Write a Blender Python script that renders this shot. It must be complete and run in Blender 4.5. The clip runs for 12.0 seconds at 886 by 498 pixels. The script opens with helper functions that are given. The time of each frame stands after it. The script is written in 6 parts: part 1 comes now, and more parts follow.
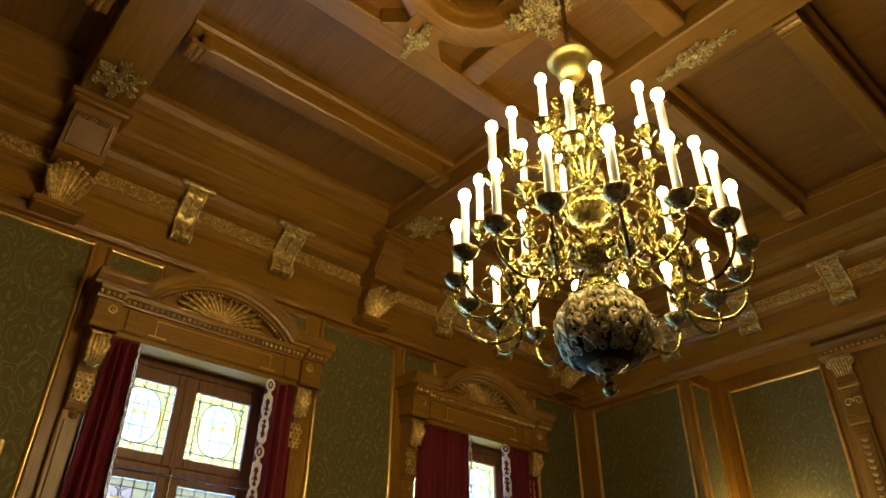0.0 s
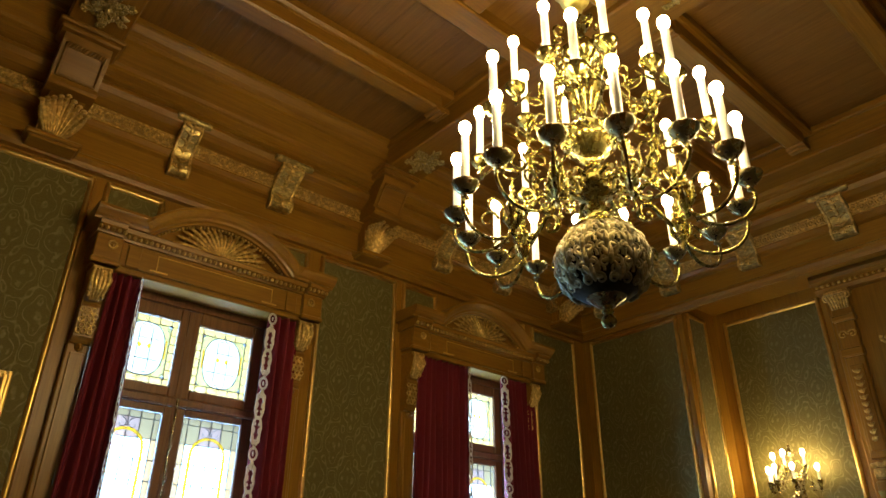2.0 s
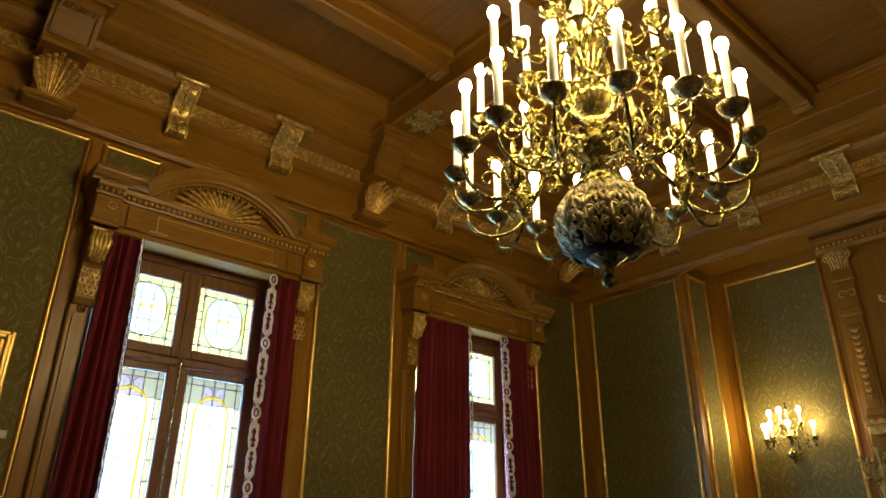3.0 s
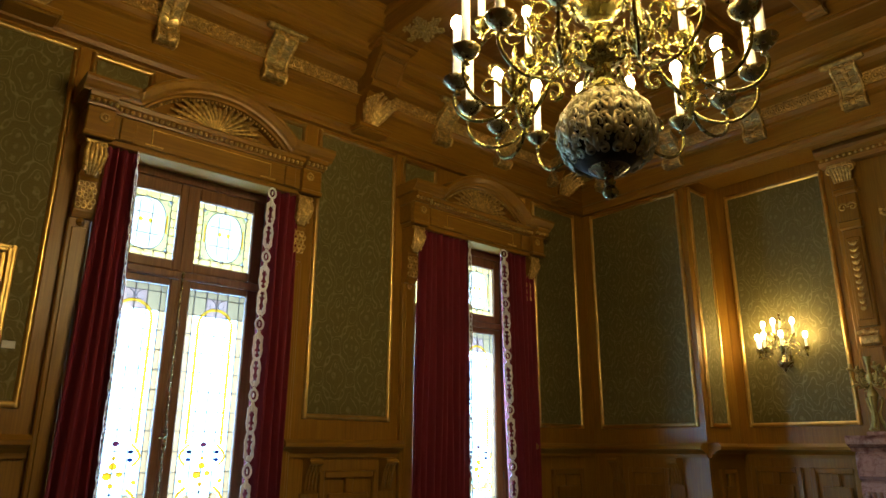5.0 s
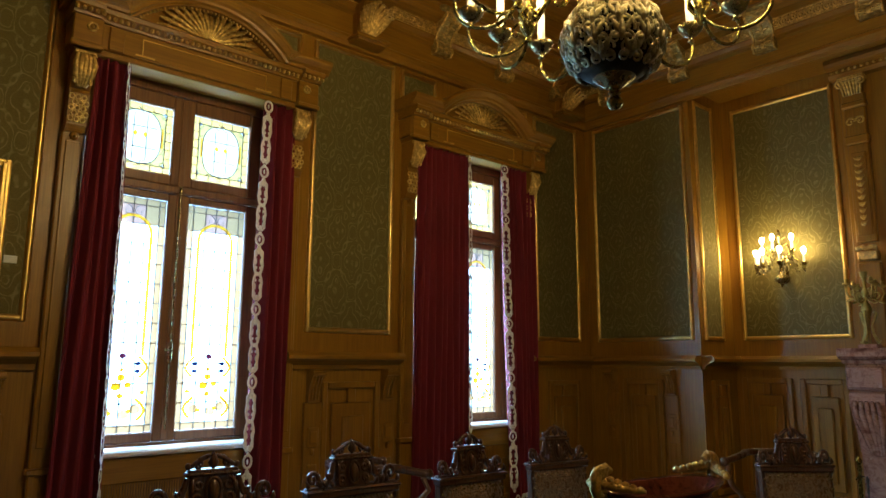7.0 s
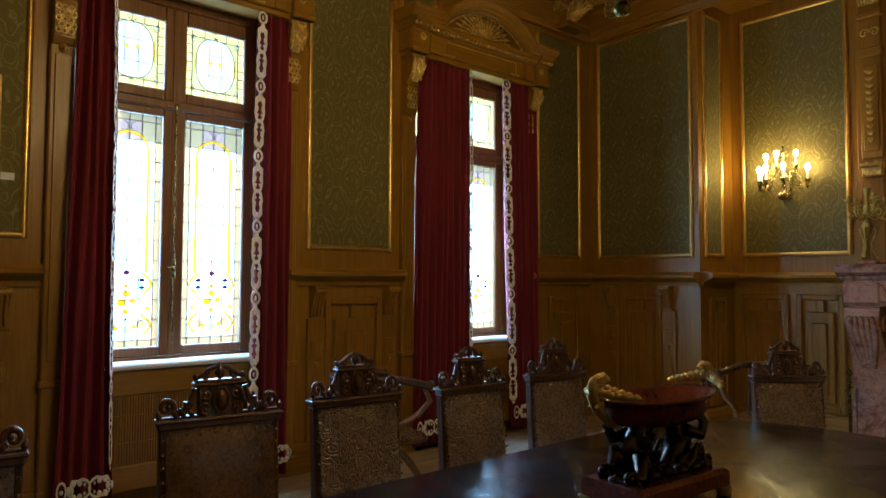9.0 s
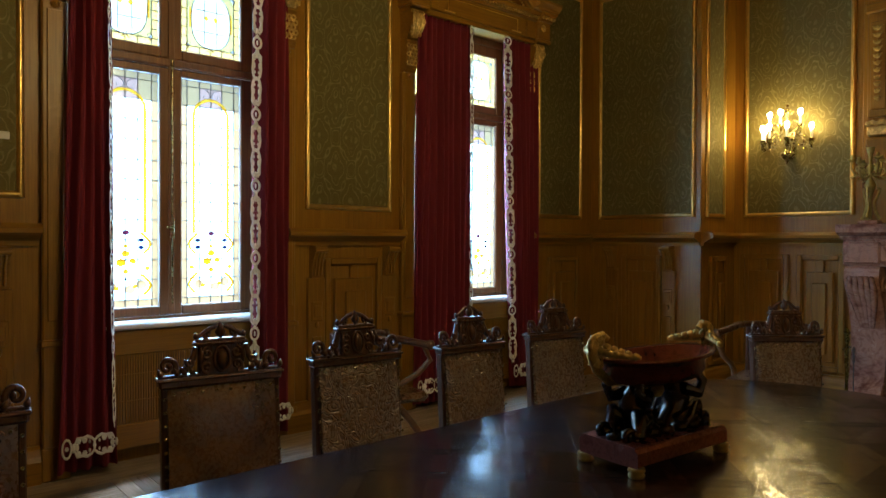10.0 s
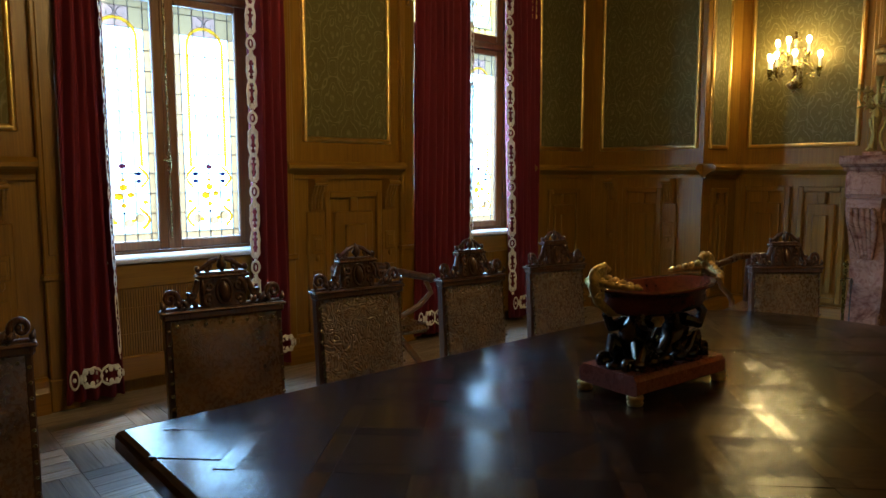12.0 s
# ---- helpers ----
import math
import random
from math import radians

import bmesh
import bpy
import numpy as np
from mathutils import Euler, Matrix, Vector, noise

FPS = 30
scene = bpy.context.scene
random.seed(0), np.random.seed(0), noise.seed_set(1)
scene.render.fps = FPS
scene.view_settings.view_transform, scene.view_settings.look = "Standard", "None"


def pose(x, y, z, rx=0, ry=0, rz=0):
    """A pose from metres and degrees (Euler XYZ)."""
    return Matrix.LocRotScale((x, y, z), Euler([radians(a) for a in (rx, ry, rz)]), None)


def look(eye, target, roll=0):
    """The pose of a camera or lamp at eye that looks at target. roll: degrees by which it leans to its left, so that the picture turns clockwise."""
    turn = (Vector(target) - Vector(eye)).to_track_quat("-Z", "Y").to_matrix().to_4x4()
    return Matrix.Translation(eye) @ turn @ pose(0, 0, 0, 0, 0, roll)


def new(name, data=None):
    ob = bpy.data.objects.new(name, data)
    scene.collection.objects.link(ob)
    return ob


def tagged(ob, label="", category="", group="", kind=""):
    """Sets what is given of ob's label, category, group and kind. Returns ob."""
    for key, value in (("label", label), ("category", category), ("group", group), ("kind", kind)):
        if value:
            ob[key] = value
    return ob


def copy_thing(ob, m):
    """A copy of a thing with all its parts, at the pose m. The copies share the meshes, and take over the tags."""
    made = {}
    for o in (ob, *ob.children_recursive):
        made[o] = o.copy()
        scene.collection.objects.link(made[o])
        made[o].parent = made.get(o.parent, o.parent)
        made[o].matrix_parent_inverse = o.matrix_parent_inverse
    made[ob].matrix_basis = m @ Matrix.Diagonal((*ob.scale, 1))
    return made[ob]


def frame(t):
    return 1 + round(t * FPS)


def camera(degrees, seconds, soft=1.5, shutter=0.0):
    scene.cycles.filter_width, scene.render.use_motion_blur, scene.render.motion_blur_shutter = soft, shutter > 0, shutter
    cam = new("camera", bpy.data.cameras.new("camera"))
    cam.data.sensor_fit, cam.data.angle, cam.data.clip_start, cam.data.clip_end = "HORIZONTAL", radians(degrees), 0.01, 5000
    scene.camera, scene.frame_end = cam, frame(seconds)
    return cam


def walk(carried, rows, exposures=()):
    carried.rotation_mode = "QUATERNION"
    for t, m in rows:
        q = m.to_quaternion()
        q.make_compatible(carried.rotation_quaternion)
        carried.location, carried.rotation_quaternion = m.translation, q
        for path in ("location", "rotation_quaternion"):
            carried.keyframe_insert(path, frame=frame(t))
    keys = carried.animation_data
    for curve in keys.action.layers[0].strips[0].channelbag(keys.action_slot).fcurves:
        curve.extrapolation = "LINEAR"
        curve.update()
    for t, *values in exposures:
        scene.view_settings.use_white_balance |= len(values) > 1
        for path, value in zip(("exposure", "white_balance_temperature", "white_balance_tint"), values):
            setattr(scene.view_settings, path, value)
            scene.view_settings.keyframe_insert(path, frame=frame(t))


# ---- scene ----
cam = camera(65.7, 12.0)
PATH = [
    (0, look((-0.03, -0.007, 1.471), (1.078, 1.279, 2.529), 0.6)),
    (0.5, look((-0.029, -0.008, 1.47), (1.091, 1.293, 2.495), 0.6)),
    (1, look((-0.024, -0.005, 1.469), (1.112, 1.315, 2.453), 0.6)),
    (1.5, look((-0.023, -0.002, 1.468), (1.129, 1.335, 2.41), 0.5)),
    (2, look((-0.022, 0.003, 1.467), (1.147, 1.356, 2.363), 0.5)),
    (2.5, look((-0.017, 0.008, 1.469), (1.166, 1.378, 2.317), 0.5)),
    (3, look((-0.016, 0.009, 1.468), (1.184, 1.399, 2.261), 0.4)),
    (4.8, look((-0.004, 0.022, 1.462), (1.248, 1.469, 2.044), 0.4)),
    (5, look((-0.001, 0.024, 1.461), (1.255, 1.476, 2.022), 0.3)),
    (5.5, look((0.004, 0.029, 1.459), (1.27, 1.492, 1.968), 0.3)),
    (6, look((0.005, 0.031, 1.457), (1.281, 1.505, 1.904), 0.3)),
    (6.5, look((0.008, 0.034, 1.456), (1.292, 1.517, 1.844), 0.3)),
    (7, look((0.015, 0.041, 1.454), (1.307, 1.533, 1.78), 0.3)),
    (7.2, look((0.019, 0.043, 1.453), (1.312, 1.538, 1.756), 0.3)),
    (9, look((0.024, 0.052, 1.437), (1.331, 1.563, 1.53), 0.2)),
    (9.5, look((0.03, 0.057, 1.435), (1.337, 1.57, 1.471), 0.2)),
    (10, look((0.036, 0.063, 1.433), (1.344, 1.576, 1.411), 0.2)),
    (10.5, look((0.038, 0.067, 1.431), (1.346, 1.579, 1.354), 0.2)),
    (11, look((0.042, 0.071, 1.429), (1.348, 1.58, 1.3), 0.0)),
    (11.5, look((0.044, 0.075, 1.427), (1.348, 1.581, 1.256), 0.1)),
    (12, look((0.042, 0.079, 1.426), (1.344, 1.582, 1.212), 0.0)),
]
walk(cam, PATH)

# ---- world and large lights ----
world = bpy.data.worlds.new("sky")
scene.world = world
world.use_nodes = True
wn = world.node_tree.nodes
sky = wn.new("ShaderNodeTexSky")
sky.sky_type, sky.sun_disc = "NISHITA", False
sky.sun_elevation, sky.sun_rotation = radians(59), radians(49)
world.node_tree.links.new(sky.outputs[0], wn["Background"].inputs[0])
wn["Background"].inputs[1].default_value = 0.08
sun = new("sun", bpy.data.lights.new("sun", "SUN"))
sun.data.energy, sun.data.angle, sun.data.color = 5.0, radians(5), (0.86, 0.94, 1.0)
sun.matrix_world = look((1.6 + 8, 4.7 + 7, 1.5 + 18), (1.6, 4.7, 1.5))
BULB = 200.0          # radiance of the lamp bulbs
WINDOW_WATTS = (1350.0, 1650.0)  # daylight at each window; the first set weaker to dim its glare on the table
WX = (1.712, 4.372)    # centres of the two windows
WY = 4.708            # inner face of the window wall
for wx, watts in zip(WX, WINDOW_WATTS):
    a = new("window_daylight", bpy.data.lights.new("window_daylight", "AREA"))
    a.data.shape, a.data.size, a.data.size_y = "RECTANGLE", 2.6, 4.2
    a.data.spread = radians(172)
    a.data.energy, a.data.color = watts, (0.26, 0.56, 1.0)
    a.matrix_world = look((wx, WY + 1.25, 2.75), (wx, WY + 0.34, 2.33))   # sky above the street, facing in and down
scene.view_settings.exposure = 0.0

# ---- materials ----
def nodes_of(name):
    m = bpy.data.materials.new(name)
    m.use_nodes = True
    nt = m.node_tree
    return m, nt, nt.nodes["Principled BSDF"]


def add(nt, kind, **values):
    n = nt.nodes.new(kind)
    for key, value in values.items():
        n.inputs[key].default_value = value
    return n


def ramp(nt, source, stops):
    r = nt.nodes.new("ShaderNodeValToRGB")
    while len(r.color_ramp.elements) < len(stops):
        r.color_ramp.elements.new(0.5)
    for e, (at, col) in zip(r.color_ramp.elements, stops):
        e.position, e.color = at, (*col, 1)
    nt.links.new(source, r.inputs[0])
    return r.outputs[0]


def mixcol(nt, kind, fac, a, b):
    m = nt.nodes.new("ShaderNodeMix")
    m.data_type, m.blend_type = "RGBA", kind
    if isinstance(fac, float):
        m.inputs[0].default_value = fac
    else:
        nt.links.new(fac, m.inputs[0])
    for sock, v in ((m.inputs[6], a), (m.inputs[7], b)):
        if isinstance(v, tuple):
            sock.default_value = (*v, 1)
        else:
            nt.links.new(v, sock)
    return m.outputs[2]


def math_node(nt, op, a, b=0.0):
    m = nt.nodes.new("ShaderNodeMath")
    m.operation = op
    for sock, v in ((m.inputs[0], a), (m.inputs[1], b)):
        if isinstance(v, (int, float)):
            sock.default_value = v
        else:
            nt.links.new(v, sock)
    return m.outputs[0]


def coords(nt, scale=(1, 1, 1)):
    c, mp = nt.nodes.new("ShaderNodeTexCoord"), nt.nodes.new("ShaderNodeMapping")
    mp.inputs["Scale"].default_value = scale
    nt.links.new(c.outputs["Object"], mp.inputs[0])
    return mp.outputs[0]


def tex_noise(nt, vec, scale, detail=4.0, rough=0.55, dist=0.0):
    n = add(nt, "ShaderNodeTexNoise", Scale=scale, Detail=detail, Roughness=rough, Distortion=dist)
    nt.links.new(vec, n.inputs["Vector"])
    return n.outputs["Fac"]


def bump(nt, b, height, strength, distance=0.004):
    n = add(nt, "ShaderNodeBump", Strength=strength, Distance=distance)
    nt.links.new(height, n.inputs["Height"])
    nt.links.new(n.outputs[0], b.inputs["Normal"])


def wood(name, dark, light, grain="z", rough=0.36, coat=0.06, vary=0.0):
    """Varnished wood, its grain along one axis; vary: tone from piece to piece."""
    m, nt, b = nodes_of(name)
    stretch = {"x": (0.8, 24, 24), "y": (24, 0.8, 24), "z": (24, 24, 0.8)}[grain]
    v = coords(nt, stretch)
    fine = tex_noise(nt, v, 4.0, 5, 0.65, 0.3)
    band = tex_noise(nt, v, 1.1, 3, 0.5, 1.6)
    blot = tex_noise(nt, coords(nt), 1.3, 3, 0.5)
    col = ramp(nt, band, ((0.2, dark), (0.8, light)))
    col = mixcol(nt, "MULTIPLY", 0.75 if vary else 0.5, col, ramp(nt, fine, ((0.3, (0.5, 0.45, 0.4)), (0.6, (1, 1, 1)))))
    col = mixcol(nt, "MULTIPLY", 0.6, col, ramp(nt, blot, ((0.3, (0.66, 0.62, 0.56)), (0.7, (1, 1, 1)))))
    if vary:
        info = nt.nodes.new("ShaderNodeObjectInfo")
        col = mixcol(nt, "MULTIPLY", 1.0, col, ramp(nt, info.outputs["Random"], ((0, (1 - vary,) * 3), (1, (1 + 1.2 * vary,) * 3))))
    nt.links.new(col, b.inputs["Base Color"])
    ro = ramp(nt, fine, ((0.2, (rough + 0.10,) * 3), (0.75, (rough - 0.03,) * 3)))
    if vary:
        ro = math_node(nt, "ADD", ro, math_node(nt, "MULTIPLY", math_node(nt, "SUBTRACT", info.outputs["Random"], 0.5), -0.10))
    nt.links.new(ro, b.inputs["Roughness"])
    b.inputs["Coat Weight"].default_value, b.inputs["Coat Roughness"].default_value = coat, 0.22
    b.inputs["Specular IOR Level"].default_value = 0.38
    bump(nt, b, fine, 0.3 if vary else 0.12, 0.002)
    return m


def metal(name, col, rough, patina=(0.16, 0.09, 0.03), amount=0.5, scale=40.0):
    m, nt, b = nodes_of(name)
    n = tex_noise(nt, coords(nt), scale, 4, 0.6)
    nt.links.new(mixcol(nt, "MIX", ramp(nt, n, ((0.45, (amount,) * 3), (0.62, (0, 0, 0)))), col, patina), b.inputs["Base Color"])
    nt.links.new(ramp(nt, n, ((0.3, (rough + 0.15,) * 3), (0.7, (rough,) * 3))), b.inputs["Roughness"])
    b.inputs["Metallic"].default_value = 1.0
    bump(nt, b, n, 0.2, 0.002)
    return m


def damask_material():
    """Olive silk damask with an ogee repeat."""
    m, nt, b = nodes_of("green_damask")
    c = nt.nodes.new("ShaderNodeTexCoord")
    s = nt.nodes.new("ShaderNodeSeparateXYZ")
    nt.links.new(c.outputs["Object"], s.inputs[0])
    u = math_node(nt, "MULTIPLY", math_node(nt, "ADD", s.outputs[0], s.outputs[1]), 2 * math.pi / 0.29)
    v = math_node(nt, "MULTIPLY", s.outputs[2], 2 * math.pi / 0.50)
    n = math_node(nt, "MULTIPLY", math_node(nt, "SUBTRACT", tex_noise(nt, coords(nt), 9.0, 3, 0.5), 0.5), 2.0)
    cu, cv = math_node(nt, "COSINE", u), math_node(nt, "COSINE", math_node(nt, "ADD", v, n))
    c2 = math_node(nt, "COSINE", math_node(nt, "MULTIPLY", v, 2.0))
    su = math_node(nt, "COSINE", math_node(nt, "ADD", math_node(nt, "MULTIPLY", u, 2.0), n))
    f = math_node(nt, "ADD", math_node(nt, "MULTIPLY", cu, cv), math_node(nt, "MULTIPLY", math_node(nt, "MULTIPLY", c2, su), 0.55))
    edge = math_node(nt, "ABSOLUTE", math_node(nt, "SUBTRACT", math_node(nt, "ABSOLUTE", f), 0.42))
    edge2 = math_node(nt, "ABSOLUTE", math_node(nt, "SUBTRACT", math_node(nt, "ABSOLUTE", f), 0.86))
    thin = ramp(nt, math_node(nt, "MINIMUM", edge, edge2), ((0.03, (1, 1, 1)), (0.10, (0, 0, 0))))
    line = math_node(nt, "MULTIPLY", thin, ramp(nt, tex_noise(nt, coords(nt), 26.0, 3, 0.6), ((0.36, (0.25, 0.25, 0.25)), (0.60, (1, 1, 1)))))
    thread = tex_noise(nt, coords(nt, (30, 30, 260)), 3.0, 2, 0.5)
    base = ramp(nt, thread, ((0.3, (0.108, 0.085, 0.019)), (0.7, (0.154, 0.123, 0.031))))
    col = mixcol(nt, "MIX", line, base, (0.212, 0.176, 0.066))
    blot = tex_noise(nt, coords(nt), 0.9, 3, 0.5)
    col = mixcol(nt, "MULTIPLY", 0.5, col, ramp(nt, blot, ((0.3, (0.7, 0.7, 0.7)), (0.7, (1.1, 1.1, 1.1)))))
    nt.links.new(col, b.inputs["Base Color"])
    nt.links.new(ramp(nt, line, ((0, (0.72,) * 3), (1, (0.42,) * 3))), b.inputs["Roughness"])
    b.inputs["Sheen Weight"].default_value = 0.08
    b.inputs["Specular IOR Level"].default_value = 0.3
    bump(nt, b, line, 0.25, 0.002)
    return m


def velvet(name, col):
    m, nt, b = nodes_of(name)
    n = tex_noise(nt, coords(nt, (1, 1, 0.25)), 9.0, 4, 0.6)
    nt.links.new(ramp(nt, n, ((0.3, tuple(0.72 * k for k in col)), (0.7, col))), b.inputs["Base Color"])
    b.inputs["Roughness"].default_value = 0.85
    b.inputs["Sheen Weight"].default_value, b.inputs["Sheen Roughness"].default_value = 0.5, 0.4
    b.inputs["Sheen Tint"].default_value = (0.6, 0.05, 0.1, 1)
    bump(nt, b, tex_noise(nt, coords(nt), 180.0, 2), 0.2, 0.001)
    return m


def marble(name, base, vein, dark, rough=0.22, scale=3.0):
    m, nt, b = nodes_of(name)
    v = coords(nt)
    a, c = tex_noise(nt, v, scale, 8, 0.65, 1.4), tex_noise(nt, v, scale * 3.4, 6, 0.7, 2.2)
    col = ramp(nt, a, ((0.32, dark), (0.47, base), (0.62, base), (0.74, vein)))
    col = mixcol(nt, "MULTIPLY", 0.7, col, ramp(nt, c, ((0.38, (0.5, 0.4, 0.38)), (0.52, (1, 1, 1)))))
    nt.links.new(col, b.inputs["Base Color"])
    b.inputs["Roughness"].default_value = rough
    return m


def leather_material(name, col, light, relief):
    m, nt, b = nodes_of(name)
    c = nt.nodes.new("ShaderNodeTexCoord")
    s = nt.nodes.new("ShaderNodeSeparateXYZ")
    nt.links.new(c.outputs["Object"], s.inputs[0])
    mirror = nt.nodes.new("ShaderNodeCombineXYZ")
    nt.links.new(math_node(nt, "ABSOLUTE", s.outputs[0]), mirror.inputs[0])
    nt.links.new(s.outputs[2], mirror.inputs[2])
    w = add(nt, "ShaderNodeTexNoise", Scale=15.0, Detail=1.0, Roughness=0.4, Distortion=1.6)
    nt.links.new(mirror.outputs[0], w.inputs["Vector"])
    band = math_node(nt, "ABSOLUTE", math_node(nt, "SINE", math_node(nt, "MULTIPLY", w.outputs["Fac"], 19.0)))
    fine = tex_noise(nt, coords(nt), 70.0, 4, 0.6)
    wear = tex_noise(nt, coords(nt), 5.0, 4, 0.6)
    cc = ramp(nt, wear, ((0.35, col), (0.7, light)))
    # shade in the embossed grooves is also put into the colour, over the bump
    cc = mixcol(nt, "MULTIPLY", relief, cc, ramp(nt, band, ((0.05, (0.5, 0.46, 0.42)), (0.6, (1.05, 1.03, 1.0)))))
    nt.links.new(cc, b.inputs["Base Color"])
    nt.links.new(ramp(nt, fine, ((0.3, (0.34,) * 3), (0.7, (0.22,) * 3))), b.inputs["Roughness"])
    b.inputs["Specular IOR Level"].default_value = 1.0
    b.inputs["Coat Weight"].default_value, b.inputs["Coat Roughness"].default_value = 0.6, 0.22
    h = math_node(nt, "ADD", math_node(nt, "MULTIPLY", band, relief), math_node(nt, "MULTIPLY", fine, 0.10))
    bump(nt, b, h, 0.9 if relief > 0.5 else 0.3, 0.007 if relief > 0.5 else 0.005)
    return m


def plain(name, col, rough=0.5, noise_scale=30.0):
    m, nt, b = nodes_of(name)
    n = tex_noise(nt, coords(nt), noise_scale, 4, 0.6)
    nt.links.new(ramp(nt, n, ((0.3, tuple(0.8 * k for k in col)), (0.7, col))), b.inputs["Base Color"])
    b.inputs["Roughness"].default_value = rough
    bump(nt, b, n, 0.15, 0.002)
    return m


def glass(name, col, haze=0.35):
    """Stained glass: tinted, partly scattering."""
    m = bpy.data.materials.new(name)
    m.use_nodes = True
    nt = m.node_tree
    nt.nodes.clear()
    out, mix, mix2 = nt.nodes.new("ShaderNodeOutputMaterial"), nt.nodes.new("ShaderNodeMixShader"), nt.nodes.new("ShaderNodeMixShader")
    tr, tl, gl = nt.nodes.new("ShaderNodeBsdfTransparent"), nt.nodes.new("ShaderNodeBsdfTranslucent"), nt.nodes.new("ShaderNodeBsdfGlossy")
    n = tex_noise(nt, coords(nt), 14.0, 3, 0.6)
    c = mixcol(nt, "MULTIPLY", 0.35, col, ramp(nt, n, ((0.3, (0.75, 0.75, 0.75)), (0.7, (1, 1, 1)))))
    for s in (tr, tl):
        nt.links.new(c, s.inputs[0])
    gl.inputs["Roughness"].default_value = 0.08
    mix.inputs[0].default_value, mix2.inputs[0].default_value = haze, 0.05
    nt.links.new(tr.outputs[0], mix.inputs[1])
    nt.links.new(tl.outputs[0], mix.inputs[2])
    nt.links.new(mix.outputs[0], mix2.inputs[1])
    nt.links.new(gl.outputs[0], mix2.inputs[2])
    nt.links.new(mix2.outputs[0], out.inputs[0])
    return m


def lamp_material(name, strength):
    m, nt, b = nodes_of(name)
    b.inputs["Base Color"].default_value = (1, 0.95, 0.85, 1)
    b.inputs["Emission Color"].default_value = (1.0, 0.76, 0.35, 1)
    b.inputs["Emission Strength"].default_value = strength
    return m


OAK_D, OAK_L = (0.262, 0.124, 0.012), (0.365, 0.181, 0.019)
OAK_Z, OAK_X, OAK_Y = (wood("oak_grain_" + g, OAK_D, OAK_L, g) for g in "zxy")
CEIL_X, CEIL_Y = (wood("ceiling_oak_" + g, (0.230, 0.105, 0.009), (0.32, 0.152, 0.014), g, 0.40) for g in "xy")
PINE = wood("ceiling_board", (0.195, 0.088, 0.013), (0.27, 0.128, 0.020), "y", 0.45, 0.0)
SASH = wood("window_sash_wood", (0.16, 0.066, 0.022), (0.28, 0.125, 0.042), "z", 0.4)
WALNUT = wood("carved_walnut", (0.055, 0.023, 0.011), (0.13, 0.056, 0.028), "z", 0.26, 0.3)
ARMWOOD = wood("curved_arm_wood", (0.14, 0.062, 0.02), (0.24, 0.12, 0.042), "x", 0.3, 0.2)
TABLE = wood("table_dark_oak", (0.015, 0.007, 0.0035), (0.034, 0.015, 0.008), "x", 0.12, 0.05)
TABLE_T = wood("table_parquet", (0.010, 0.0045, 0.0022), (0.030, 0.014, 0.007), "x", 0.155, 0.0, 0.34)
# same oak, paler and glossier: the sheen of its grain direction put into the colour
TABLE_SHEEN = wood("table_strip", (0.020, 0.010, 0.0055), (0.044, 0.024, 0.014), "x", 0.11, 0.0, 0.25)
TABLE.node_tree.nodes["Principled BSDF"].inputs["Specular IOR Level"].default_value = 0.4
for m_, lo, hi in ((TABLE_T, 0.14, 0.52), (TABLE_SHEEN, 0.45, 0.85)):
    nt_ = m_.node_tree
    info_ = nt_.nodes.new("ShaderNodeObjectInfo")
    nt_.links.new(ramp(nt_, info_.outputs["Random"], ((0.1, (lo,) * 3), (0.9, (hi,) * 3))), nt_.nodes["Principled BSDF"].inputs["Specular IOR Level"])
FLOOR = wood("parquet_oak", (0.21, 0.165, 0.12), (0.42, 0.36, 0.29), "x", 0.26, 0.3, 0.5)
GOLD = metal("gilding", (0.86, 0.60, 0.19), 0.36, (0.26, 0.14, 0.03), 0.6, 34.0)
GOLD_LINE = metal("gilt_moulding", (0.83, 0.57, 0.18), 0.28, (0.40, 0.24, 0.07), 0.25, 14.0)
BRASS = metal("polished_brass", (0.33, 0.272, 0.080), 0.18, (0.13, 0.10, 0.026), 0.5, 30.0)
BAND = metal("bronzed_gilding", (0.66, 0.49, 0.17), 0.34, (0.15, 0.10, 0.03), 0.6, 45.0)
for m_ in (GOLD, BAND):
    m_.node_tree.nodes["Principled BSDF"].inputs["Metallic"].default_value = 0.7
# near-black paints the dark behind the globe's piercing onto a solid ball
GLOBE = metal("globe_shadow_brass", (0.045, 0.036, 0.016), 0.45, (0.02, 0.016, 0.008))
SATIN_BRASS = metal("satin_brass", (0.52, 0.43, 0.14), 0.36, (0.22, 0.16, 0.05), 0.4, 25.0)
LEAFWORK = metal("worn_brass_leafwork", (0.40, 0.34, 0.19), 0.30, (0.13, 0.10, 0.05), 0.5, 50.0)
OLD_BRASS = metal("dark_brass", (0.40, 0.335, 0.16), 0.20, (0.09, 0.065, 0.026), 0.5, 40.0)
BRONZE = metal("black_bronze", (0.10, 0.085, 0.07), 0.16, (0.03, 0.025, 0.022), 0.5, 20.0)
IRON = metal("grey_iron", (0.12, 0.12, 0.12), 0.4)
DAMASK = damask_material()
VELVET = velvet("red_velvet", (0.155, 0.004, 0.013))
TRIM = plain("white_embroidery", (0.84, 0.79, 0.72), 0.8, 120.0)
PINK = marble("pink_marble", (0.44, 0.24, 0.17), (0.64, 0.47, 0.36), (0.19, 0.075, 0.05))
